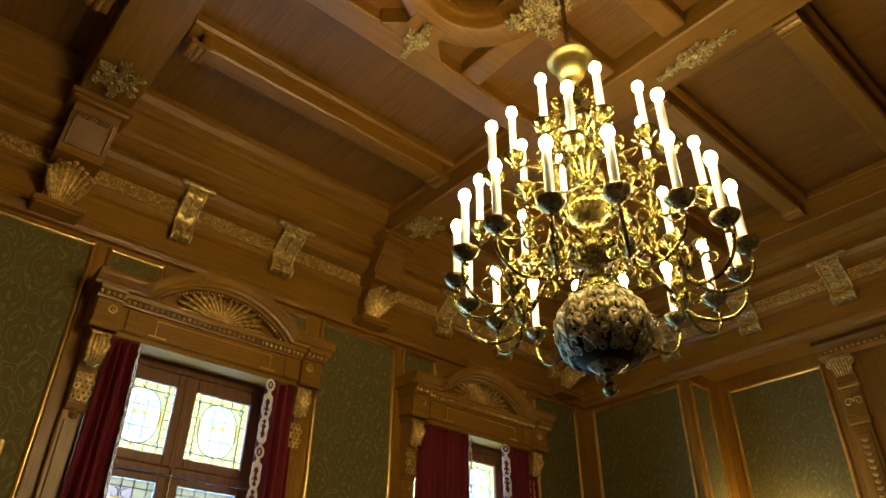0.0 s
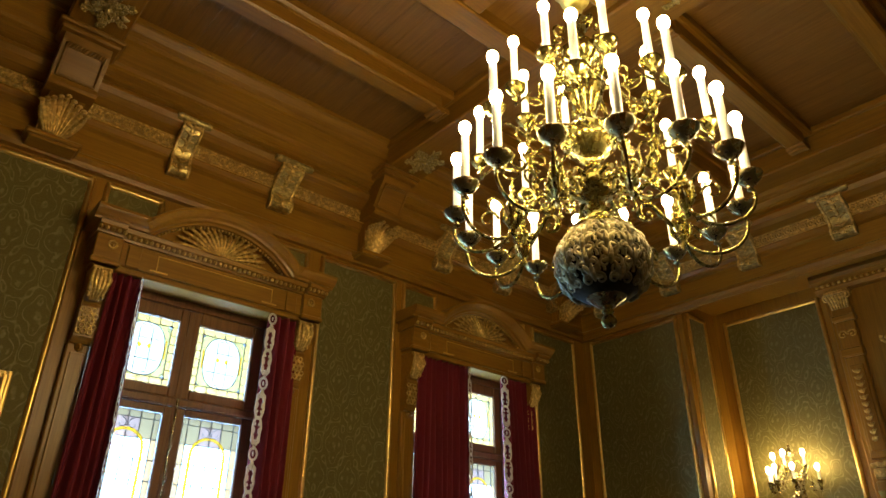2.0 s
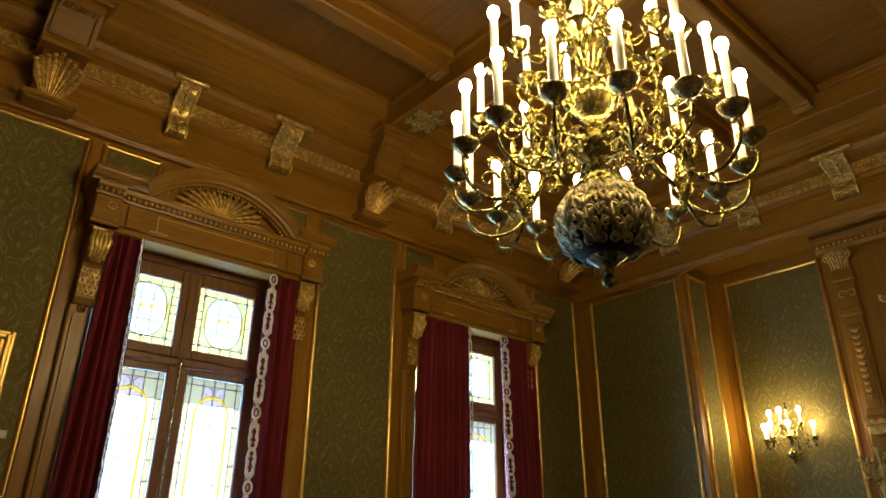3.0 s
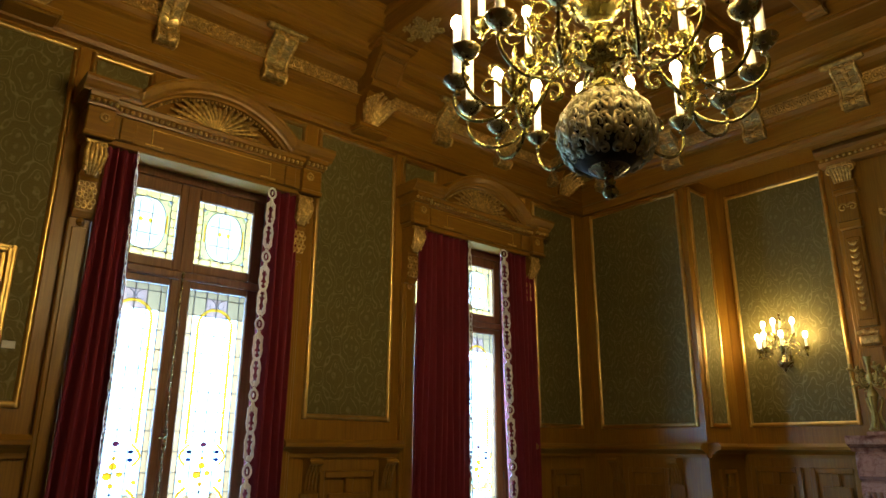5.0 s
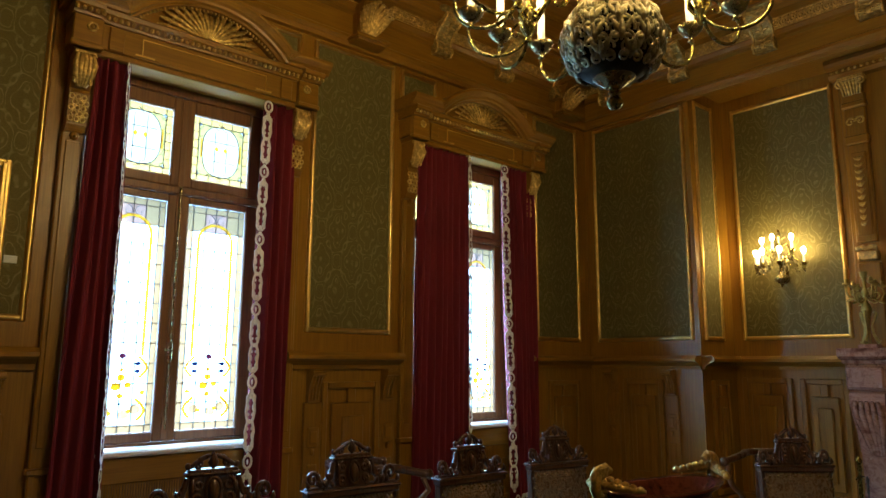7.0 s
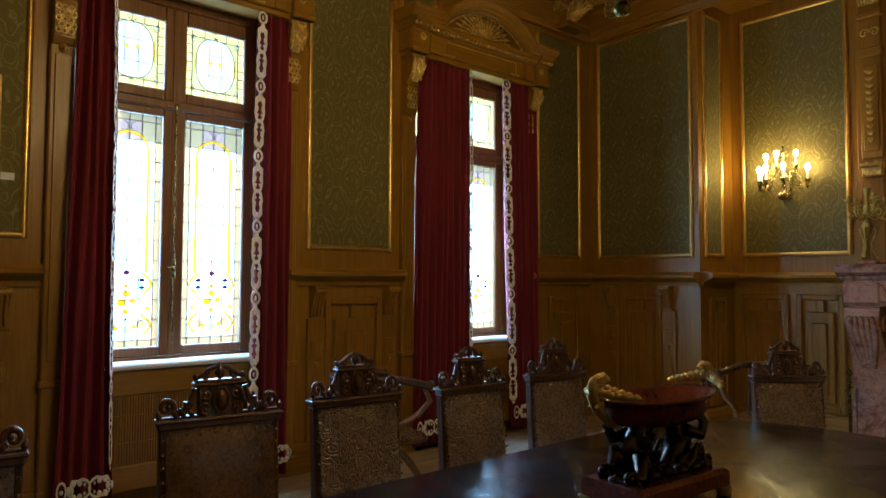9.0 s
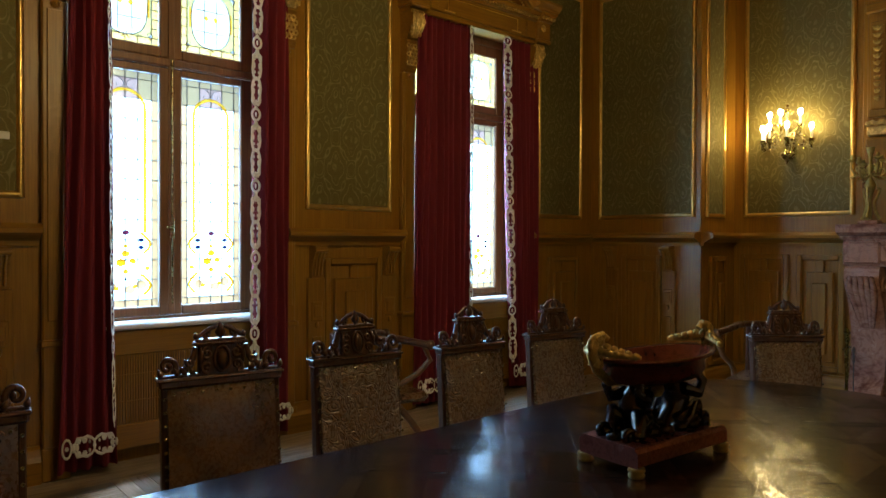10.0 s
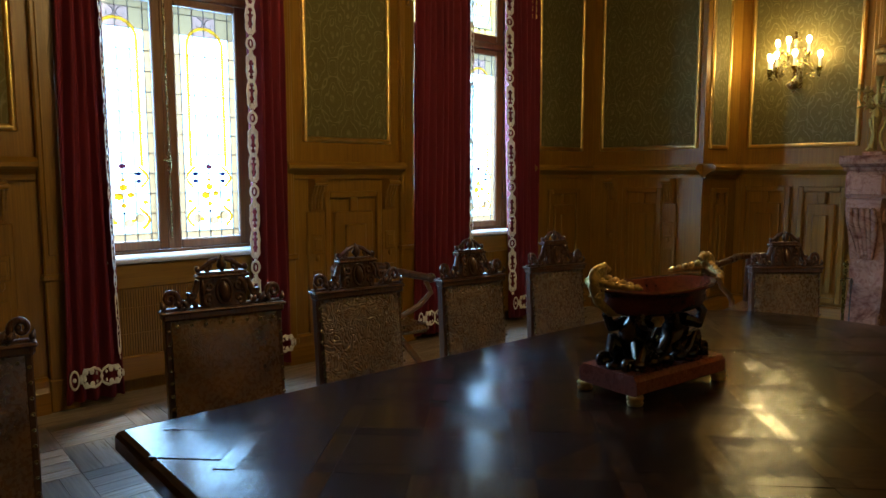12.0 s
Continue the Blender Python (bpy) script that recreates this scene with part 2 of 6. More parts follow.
PORPHYRY = marble("red_porphyry", (0.11, 0.024, 0.017), (0.19, 0.07, 0.05), (0.055, 0.013, 0.010), 0.08, 9.0)
SLAB_RED = marble("red_marble_slab", (0.27, 0.095, 0.068), (0.42, 0.23, 0.18), (0.13, 0.04, 0.03), 0.12, 9.0)
LEATHER = leather_material("embossed_leather", (0.125, 0.072, 0.040), (0.26, 0.170, 0.110), 0.8)
LEATHER_P = leather_material("plain_leather", (0.050, 0.018, 0.007), (0.20, 0.098, 0.034), 0.3)
CANDLE = plain("candle_sleeve", (0.80, 0.79, 0.76), 0.4)
PAPER = plain("label_card", (0.75, 0.74, 0.72), 0.8)
CANVAS = plain("dark_canvas", (0.10, 0.06, 0.03), 0.6, 6.0)
LEAD = plain("lead_came", (0.09, 0.085, 0.08), 0.55)
BLACK = plain("sooty_black", (0.02, 0.018, 0.016), 0.9)
MIRROR = metal("mirror_silver", (0.85, 0.85, 0.83), 0.03, (0.7, 0.7, 0.68), 0.1, 4.0)
LIT, LIT_SMALL = lamp_material("lit_bulb", BULB * 1.08), lamp_material("lit_sconce_bulb", BULB * 0.68)
G_CLEAR = glass("clear_cathedral_glass", (0.86, 0.88, 0.86), 0.42)
G_CREAM = glass("cream_glass", (0.50, 0.31, 0.105), 0.5)
G_GREEN = glass("pale_green_glass", (0.33, 0.235, 0.090), 0.5)
G_BLUE = glass("pale_blue_glass", (0.40, 0.225, 0.105), 0.5)
G_AMBER = glass("amber_glass", (0.55, 0.27, 0.012), 0.3)
G_COBALT = glass("cobalt_glass", (0.004, 0.014, 0.060), 0.3)
G_VIOLET = glass("violet_glass", (0.11, 0.014, 0.035), 0.3)
G_OVAL = glass("frosted_oval_glass", (0.46, 0.37, 0.28), 0.4)
G_TEAL = glass("smoky_teal_glass", (0.22, 0.135, 0.066), 0.5)
G_MAUVE = glass("smoky_mauve_glass", (0.24, 0.135, 0.10), 0.5)


# ---- mesh tools ----
class Geo:
    """Collects faces; z up, ornaments face -y."""

    def __init__(self):
        self.v, self.f, self.s = [], [], []

    def put(self, verts, faces, smooth=False):
        k = len(self.v)
        self.v += [tuple(p) for p in verts]
        self.f += [tuple(i + k for i in f) for f in faces]
        self.s += [smooth] * len(faces)
        return self

    def box(self, x0, x1, y0, y1, z0, z1, b=0.0):
        if b <= 0:
            vs = [(x, y, z) for x in (x0, x1) for y in (y0, y1) for z in (z0, z1)]
            return self.put(vs, [(0, 1, 3, 2), (4, 6, 7, 5), (0, 4, 5, 1), (2, 3, 7, 6), (0, 2, 6, 4), (1, 5, 7, 3)])
        b = min(b, (x1 - x0) * 0.45, (y1 - y0) * 0.45, (z1 - z0) * 0.45)
        bm = bmesh.new()
        bmesh.ops.create_cube(bm, size=1)
        for v in bm.verts:
            v.co = ((x0 + x1) / 2 + v.co.x * (x1 - x0), (y0 + y1) / 2 + v.co.y * (y1 - y0), (z0 + z1) / 2 + v.co.z * (z1 - z0))
        bmesh.ops.bevel(bm, geom=bm.edges[:], offset=b, segments=1, affect="EDGES")
        bm.verts.index_update()
        self.put([v.co for v in bm.verts], [[v.index for v in f.verts] for f in bm.faces])
        bm.free()
        return self

    def mould(self, profile, p0, p1, out, smooth=False):
        """Runs a profile of (outward, z) from p0 to p1; out: the way it faces."""
        n = len(profile)
        vs = [(p[0] + out[0] * d, p[1] + out[1] * d, z + p[2]) for p in (p0, p1) for d, z in profile]
        self.put(vs, [(i, (i + 1) % n, n + (i + 1) % n, n + i) for i in range(n)], smooth)
        return self.put(vs, [tuple(range(n)), tuple(range(2 * n - 1, n - 1, -1))])

    def tube(self, pts, r, n=6, squash=1.0, closed=False):
        pts = [Vector(p) for p in pts]
        m, rings = len(pts), []
        side = None
        for i, p in enumerate(pts):
            a, c = pts[(i - 1) % m if closed else max(i - 1, 0)], pts[(i + 1) % m if closed else min(i + 1, m - 1)]
            t = (c - a).normalized() if (c - a).length > 1e-9 else Vector((0, 0, 1))
            if side is None:
                side = t.cross(Vector((0, 1, 0)))
                if side.length < 0.1:
                    side = t.cross(Vector((1, 0, 0)))
            side = (side - t * side.dot(t)).normalized()
            up = t.cross(side)
            rr = r[i] if isinstance(r, (list, tuple)) else r
            rings.append([p + side * math.cos(k * 2 * math.pi / n) * rr + up * math.sin(k * 2 * math.pi / n) * rr * squash for k in range(n)])
        vs = [q for ring in rings for q in ring]
        fs = [(i * n + k, i * n + (k + 1) % n, (i + 1) % m * n + (k + 1) % n, (i + 1) % m * n + k) for i in range(m if closed else m - 1) for k in range(n)]
        self.put(vs, fs, True)
        if not closed:
            self.put(vs[:n], [tuple(range(n - 1, -1, -1))]), self.put(vs[-n:], [tuple(range(n))])
        return self

    def lathe(self, profile, at=(0, 0, 0), n=16, lobes=0, depth=0.0):
        vs = []
        for r, z in profile:
            for k in range(n):
                a = 2 * math.pi * k / n
                q = r * (1 + depth * math.cos(lobes * a)) if lobes else r
                vs.append((at[0] + q * math.cos(a), at[1] + q * math.sin(a), at[2] + z))
        m = len(profile)
        fs = [(i * n + k, i * n + (k + 1) % n, (i + 1) * n + (k + 1) % n, (i + 1) * n + k) for i in range(m - 1) for k in range(n)]
        self.put(vs, fs, True)
        return self.put(vs[:n], [tuple(range(n - 1, -1, -1))]).put(vs[-n:], [tuple(range(n))])

    def ball(self, c, r, n=8, turn=0.0):
        rx, ry, rz = (r, r, r) if isinstance(r, (int, float)) else r
        vs, m = [], max(n // 2, 3)
        for i in range(m + 1):
            th = math.pi * i / m
            for k in range(n):
                a = 2 * math.pi * k / n
                x, y, z = rx * math.sin(th) * math.cos(a), ry * math.sin(th) * math.sin(a), rz * math.cos(th)
                if turn:
                    x, z = x * math.cos(turn) + z * math.sin(turn), z * math.cos(turn) - x * math.sin(turn)
                vs.append((c[0] + x, c[1] + y, c[2] + z))
        return self.put(vs, [(i * n + k, (i + 1) * n + k, (i + 1) * n + (k + 1) % n, i * n + (k + 1) % n) for i in range(m) for k in range(n)], True)

    def scroll(self, c, r0, r1, a0, a1, th, y=0.0, steps=12, n=5, squash=1.0):
        """A spiral of leafwork in the plane y."""
        pts, rs = [], []
        for i in range(steps + 1):
            t = i / steps
            a, r = a0 + (a1 - a0) * t, r0 + (r1 - r0) * t
            pts.append((c[0] + r * math.cos(a), y, c[1] + r * math.sin(a)))
            rs.append(th * (1.15 - 0.6 * t))
        self.tube(pts, rs, n, squash)
        return self.ball(pts[-1], th * 1.1, 6)

    def leaf(self, base, tip, w, th, y=0.0):
        """A bulging leaf from base to tip in the plane y."""
        b, t = Vector((base[0], y, base[1])), Vector((tip[0], y, tip[1]))
        pts = [b.lerp(t, k / 5) + Vector((0, -th * math.sin(k / 5 * math.pi) * 1.2, 0)) for k in range(6)]
        return self.tube(pts, [w * q for q in (0.35, 0.8, 1.0, 0.85, 0.55, 0.18)], 5, 0.6)

    def merge(self, other, m):
        return self.put_mixed([m @ Vector(p) for p in other.v], other)

    def put_mixed(self, verts, other):
        k = len(self.v)
        self.v += [tuple(p) for p in verts]
        self.f += [tuple(i + k for i in f) for f in other.f]
        self.s += other.s
        return self

    def mesh(self, name, material):
        me = bpy.data.meshes.new(name)
        me.from_pydata(self.v, [], self.f)
        me.polygons.foreach_set("use_smooth", self.s)
        me.materials.append(material)
        bm = bmesh.new()
        bm.from_mesh(me)
        bmesh.ops.recalc_face_normals(bm, faces=bm.faces)
        bm.to_mesh(me)
        bm.free()
        return me


def part(name, geo, material, parent, label=""):
    """One mesh object under a thing or a part."""
    data = geo if isinstance(geo, bpy.types.Mesh) else geo.mesh(name, material)
    ob = new(name, data)
    ob.parent = parent
    return tagged(ob, label)


def thing(name, label, category, group="", kind="", at=None):
    ob = new(name)
    ob.empty_display_size = 0.1
    if at is not None:
        ob.matrix_basis = at
    return tagged(ob, label, category, group, kind)


def solo(name, geo, material, label, category, group="", kind="", at=None):
    ob = new(name, geo.mesh(name, material))
    if at is not None:
        ob.matrix_basis = at
    return tagged(ob, label, category, group, kind)


NORTH = Matrix.Identity(4)              # faces -y
EAST = pose(0, 0, 0, 0, 0, -90)         # faces -x

# ---- the room's shell ----
XW, XB, XR, YS = -3.2, 6.2, 6.87, -2.2     # west wall, corner block face, recess wall, south wall
YR = 3.42                                  # the corner block's return
Z_CEIL, Z_BEAM = 5.12, 4.85
SILL, HEAD = 0.90, 3.42
floor = solo("floor", Geo().box(XW - 0.3, XR + 0.3, YS - 0.3, WY + 0.5, -0.2, 0.0), FLOOR, "worn oak parquet floor with varied boards", "floor", kind="structure")
ceiling_g = Geo()
x = XW - 0.3
while x < XR + 0.3:                         # boards with open joints
    ceiling_g.box(x + 0.001, min(x + 0.139, XR + 0.3), YS - 0.3, WY + 0.4, Z_CEIL, Z_CEIL + 0.03)
    x += 0.14
ceiling_g.box(XW - 0.3, XR + 0.3, YS - 0.3, WY + 0.4, Z_CEIL + 0.035, Z_CEIL + 0.15)
solo("ceiling", ceiling_g, PINE, "reddish oak boarded ceiling above dark beams", "ceiling", kind="structure")
north = Geo()
edges = [XW - 0.3] + [e for wx in WX for e in (wx - 0.66, wx + 0.66)] + [XR + 0.3]
for a, b in zip(edges[::2], edges[1::2]):
    north.box(a, b, WY, WY + 0.4, 0, Z_CEIL)
for wx in WX:
    north.box(wx - 0.66, wx + 0.66, WY, WY + 0.4, HEAD, Z_CEIL)
    north.box(wx - 0.66, wx + 0.66, WY + 0.08, WY + 0.4, 0, SILL - 0.03)
wall_north = solo("wall_north", north, OAK_Z, "honey-brown oak panelled wall with two windows", "wall", kind="structure")
east = Geo().box(XR, XR + 0.3, YS, YR, 0, Z_CEIL).box(XB, XR + 0.3, YR, WY, 0, Z_CEIL).box(XB, XR, YS, YR, 4.22, Z_CEIL)
wall_east = solo("wall_east", east, OAK_Z, "honey-brown oak panelled wall with a fireplace recess", "wall", kind="structure")
solo("wall_west", Geo().box(XW - 0.3, XW, YS, WY, 0, Z_CEIL), OAK_Z, "plain oak panelled wall", "wall", kind="structure")
solo("wall_south", Geo().box(XW - 0.3, XR + 0.3, YS - 0.3, YS, 0, Z_CEIL), OAK_Z, "plain oak panelled wall", "wall", kind="structure")


# ---- ceiling beams ----
def beam(name, x0, x1, y0, y1, z0, label, along):
    """A moulded beam with a stepped underside."""
    g = Geo()
    mat = CEIL_Y if along == "y" else CEIL_X
    e = 0.035
    if along == "y":
        g.box(x0 - e, x1 + e, y0, y1, Z_CEIL - 0.07, Z_CEIL - 0.001, 0.012).box(x0, x1, y0, y1, z0 + 0.02, Z_CEIL - 0.06, 0.008)
        g.box(x0 - 0.012, x1 + 0.012, y0, y1, z0, z0 + 0.045, 0.012)
    else:
        g.box(x0, x1, y0 - e, y1 + e, Z_CEIL - 0.07, Z_CEIL - 0.001, 0.012).box(x0, x1, y0, y1, z0 + 0.02, Z_CEIL - 0.06, 0.008)
        g.box(x0, x1, y0 - 0.012, y1 + 0.012, z0, z0 + 0.045, 0.012)
    return solo(name, g, mat, label, "beam", "ceiling beams", "structure")


BX = (-2.20, 0.475, 3.14, 5.76)
for bx in BX:
    beam("main_beam", bx - 0.17, bx + 0.17, YS, 4.25, Z_BEAM, "heavy oak ceiling beam with moulded edges", "y")
for a, b in ((XW, BX[0]), *zip(BX, BX[1:]), (BX[-1], XB)):
    for y0 in (2.40, -0.05):
        beam("cross_beam", a + 0.172, b - 0.172, y0, y0 + 0.15, Z_BEAM + 0.004, "oak cross beam between the main beams", "x")


def small_beam(x0, x1, yc):
    t = thing("small_beam", "slim oak ceiling rib with turned end blocks", "beam", "ceiling ribs", "structure")
    w = 0.075
    part("rib", Geo().box(x0 + 0.1, x1 - 0.1, yc - w, yc + w, 4.90, Z_CEIL - 0.001, 0.015).box(x0, x1, yc - w - 0.045, yc + w + 0.045, 5.02, Z_CEIL - 0.002, 0.02), CEIL_X, t)
    for sx, s in ((x0, 1), (x1, -1)):
        g = Geo()
        for k in range(3):
            g.tube([(sx + s * (0.05 + 0.045 * k), yc - 0.075, 4.905 - 0.012 * (k % 2)), (sx + s * (0.05 + 0.045 * k), yc + 0.075, 4.905 - 0.012 * (k % 2))], 0.026, 8)
        part("end_block", g, CEIL_X, t, "turned end block with gilt ring")
        part("gilt_ring", Geo().tube([(sx + s * 0.072, yc - 0.07, 4.885), (sx + s * 0.072, yc + 0.07, 4.885)], 0.006, 6), GOLD, t)


for a, b in zip(BX[:-1], BX[1:]):
    small_beam(a + 0.21, b - 0.21, 3.40)
for yc in (1.70, 0.77):
    small_beam(BX[2] + 0.21, BX[3] - 0.21, yc)


def ceiling_ring(cx, cy):
    t = thing("ceiling_rosette", "round oak coffer ring with a carved rosette", "ceiling rosette", kind="structure")
    g = Geo()
    n, prof = 44, [(0.285, Z_CEIL - 0.002), (0.285, 4.97), (0.30, 4.95), (0.315, 4.93), (0.325, 4.875), (0.34, 4.862), (0.47, 4.862), (0.485, 4.875), (0.485, Z_CEIL - 0.002)]
    vs = [(cx + r * math.cos(2 * math.pi * k / n), cy + r * math.sin(2 * math.pi * k / n), z) for r, z in prof for k in range(n)]
    g.put(vs, [(i * n + k, i * n + (k + 1) % n, (i + 1) * n + (k + 1) % n, (i + 1) * n + k) for i in range(len(prof) - 1) for k in range(n)], True)
    part("ring", g, CEIL_X, t)
    r = Geo()
    for k in range(14):
        a = 2 * math.pi * k / 14
        r.tube([(cx + q * math.cos(a), cy + q * math.sin(a), 5.085 - 0.05 * math.sin(q / 0.26 * 3)) for q in (0.05, 0.1, 0.16, 0.21, 0.25)], [0.012, 0.026, 0.034, 0.026, 0.008], 6, 0.6)
    r.ball((cx, cy, 5.07), 0.06, 10)
    part("rosette", r, CEIL_Y, t, "carved leaf rosette")
    far, end = (cy + 0.40, 2.387) if cy > 1.25 else (cy - 0.40, 0.115)
    base = [(cx - 0.15, far), (cx - 0.15, far + (end - far) * 0.45), (cx - 0.27, end), (cx + 0.21, end), (cx + 0.09, far + (end - far) * 0.45), (cx + 0.09, far)]
    vs = [(x, y, z) for z in (4.857, 5.05) for x, y in base]
    part("link", Geo().put(vs, [(i, (i + 1) % 6, 6 + (i + 1) % 6, 6 + i) for i in range(6)] + [tuple(range(6)), tuple(range(6, 12))]), CEIL_Y, t)


panel_g = Geo()
for x0, x1, y0, y1 in ((0.60, 1.46, 0.10, 2.40), (2.04, 2.93, 0.10, 2.40), (1.46, 2.04, 0.10, 0.43), (1.46, 2.04, 1.01, 1.485), (1.46, 2.04, 2.065, 2.40)):
    panel_g.box(x0 + 0.001, x1 - 0.001, y0, y1, 4.985, 5.0)
solo("coffer_panel", panel_g, PINE, "flat oak panel of the central coffer", "ceiling panel", kind="structure")
ceiling_ring(1.785, 1.79)
ceiling_ring(1.785, 0.72)
coffer = Geo()
for x0, x1, y0, y1 in ((0.60, 1.26, 1.17, 1.33), (2.24, 2.93, 1.17, 1.33), (2.18, 2.34, 1.33, 2.39), (2.34, 2.93, 1.70, 1.84)):
    coffer.box(x0, x1, y0, y1, 4.868, Z_CEIL - 0.004, 0.012)
solo("coffer_ribs", coffer, CEIL_X, "flat oak ribs dividing the central coffer", "ceiling rib", kind="structure")


def gilt_spray(name, at, length, width, arms, label):
    """Pierced gilt leafwork on a beam's underside, lying in the plane z, long in local x."""
    g = Geo()
    rnd = random.Random(5)
    hx, hy = length / 2, width / 2
    for k in range(arms):
        a = 2 * math.pi * k / arms
        ex, ey = math.cos(a) * hx, math.sin(a) * hy
        g.tube([(ex * q, ey * q, -0.006 - 0.010 * math.sin(q * 3)) for q in (0, 0.3, 0.6, 0.9)], [0.012, 0.012, 0.009, 0.004], 5)
    count = int(40 + 560 * length * width)
    for k in range(count):
        a = rnd.uniform(0, 2 * math.pi)
        lobe = 0.42 + 0.50 * abs(math.cos(arms * a / 2)) ** 1.5
        u = math.sqrt(rnd.uniform(0.03, 1)) * lobe * 0.93
        cx, cy = hx * u * math.cos(a), hy * u * math.sin(a)
        d = math.atan2(cy, cx) + rnd.uniform(-1.1, 1.1)
        e = rnd.uniform(0.026, 0.040)
        h = rnd.uniform(0.008, 0.018)
        if k % 5 == 0:
            pts = [(cx + 0.017 * (1 - t * 0.1) * math.cos(d + t * 0.8), cy + 0.017 * (1 - t * 0.1) * math.sin(d + t * 0.8), -0.012) for t in range(7)]
            g.tube(pts, [0.007 - 0.0006 * t for t in range(7)], 5)
        else:
            g.tube([(cx, cy, -0.002), (cx + 0.5 * e * math.cos(d), cy + 0.5 * e * math.sin(d), -h), (cx + e * math.cos(d + 0.3), cy + e * math.sin(d + 0.3), -0.5 * h)], [0.008, 0.021, 0.006], 6, 0.45)
    g.lathe([(0.001, -0.05), (0.035, -0.02), (0.04, 0)], (0, 0, 0), 4)
    for k in range(arms):
        a = 2 * math.pi * k / arms
        for q in (0.35, 0.6, 0.82):
            for sd in (-1, 1):
                bx, by = hx * q * math.cos(a), hy * q * math.sin(a)
                g.tube([(bx + 0.020 * (1 - 0.1 * i) * math.cos(a + sd * (0.4 + i * 0.75)), by + 0.020 * (1 - 0.1 * i) * math.sin(a + sd * (0.4 + i * 0.75)), -0.018) for i in range(7)], [0.009 - 0.0008 * i for i in range(7)], 6)
    return solo(name, g, BAND, label, "ceiling ornament", "gilt ceiling ornaments", at=at)


gilt_spray("gilt_ornament", pose(1.755, 2.345, Z_BEAM - 0.001, 0, 0, 84), 0.34, 0.13, 4, "pierced gilt leaf ornament on the ceiling frame")
gilt_spray("gilt_ornament", pose(3.16, 1.26, Z_BEAM - 0.001, 0, 0, 90), 0.62, 0.17, 4, "long pierced gilt leaf ornament on a beam")
gilt_spray("gilt_star", pose(2.185, 1.70, Z_BEAM - 0.001, 0, 0, 20), 0.46, 0.46, 4, "star-shaped pierced gilt ornament beside the rosette")
gilt_spray("gilt_ornament", pose(0.475, 3.92, Z_BEAM - 0.001, 0, 0, 90), 0.44, 0.34, 6, "pierced gilt leaf ornament on a beam end")
gilt_spray("gilt_ornament", pose(3.14, 3.92, Z_BEAM - 0.001, 0, 0, 90), 0.44, 0.34, 6, "pierced gilt leaf ornament on a beam end")

# ---- cornice ----
CORNICE = [(0, 4.075), (0.05, 4.075), (0.06, 4.11), (0.085, 4.135), (0.085, 4.16), (0.055, 4.18), (0.055, 4.36), (0.09, 4.375), (0.09, 4.40), (0.115, 4.43), (0.115, 4.555),
           (0.13, 4.56), (0.15, 4.568), (0.20, 4.58), (0.245, 4.612), (0.262, 4.655), (0.25, 4.69), (0.225, 4.71), (0.27, 4.72), (0.27, 4.74), (0.30, 4.75), (0.33, 4.765),
           (0.33, 4.79), (0.35, 4.81), (0.39, 4.97), (0.42, 4.98), (0.43, 5.01), (0.47, 5.03), (0.51, 5.07), (0.53, 5.08), (0.53, Z_CEIL - 0.002), (0, Z_CEIL - 0.002)]
solo("cornice_north", Geo().mould(CORNICE, (XW, WY, 0), (XB, WY, 0), (0, -1)), OAK_X, "deep moulded oak cornice along the window wall", "cornice", kind="structure")
solo("cornice_east", Geo().mould(CORNICE, (XB, WY, 0), (XB, YS, 0), (-1, 0)), OAK_Y, "deep moulded oak cornice above the fireplace recess", "cornice", kind="structure")


def gold_band(name, p0, p1, out, label):
    """A gilt band of leafy roundels between two thin fillets."""
    g = Geo()
    a, b = Vector(p0), Vector(p1)
    n = int((b - a).length / 0.072)
    d = (b - a).normalized()
    m = Matrix(((d.x, -out[0], 0, 0), (d.y, -out[1], 0, 0), (0, 0, 1, 0), (0, 0, 0, 1)))
    one = Geo().ball((0, -0.008, 0), (0.013, 0.018, 0.016), 6)
    one.tube([(0.029 * math.cos(k * 0.785), -0.010, 0.033 * math.sin(k * 0.785)) for k in range(8)], 0.0095, 5, closed=True)
    for sx, sz in ((1, 1), (1, -1)):
        one.leaf((0.024, sz * 0.008), (0.040, sz * 0.046), 0.011, 0.012, -0.004)
    cross = ((0, 0, -0.056), (0, -0.014, -0.056), (0, -0.014, -0.048), (0, -0.005, -0.046), (0, -0.005, 0.046), (0, -0.014, 0.048), (0, -0.014, 0.056), (0, 0, 0.056))
    g.put([m.to_3x3() @ Vector(q) + e for e in (a, b) for q in cross], [(k, k + 1, 9 + k, 8 + k) for k in range(7)])
    for k in range(n):
        g.merge(one, Matrix.Translation(a + d * (k + 0.5) * (b - a).length / n) @ m)
    return solo(name, g, GOLD, label, "gilt band", kind="stuff")


gold_band("gilt_band", (XW, WY - 0.115, 4.497), (XB - 0.12, WY - 0.115, 4.497), (0, -1), "gilt leaf band along the cornice")
gold_band("gilt_band", (XB - 0.115, WY - 0.13, 4.497), (XB - 0.115, YS, 4.497), (-1, 0), "gilt leaf band along the cornice")


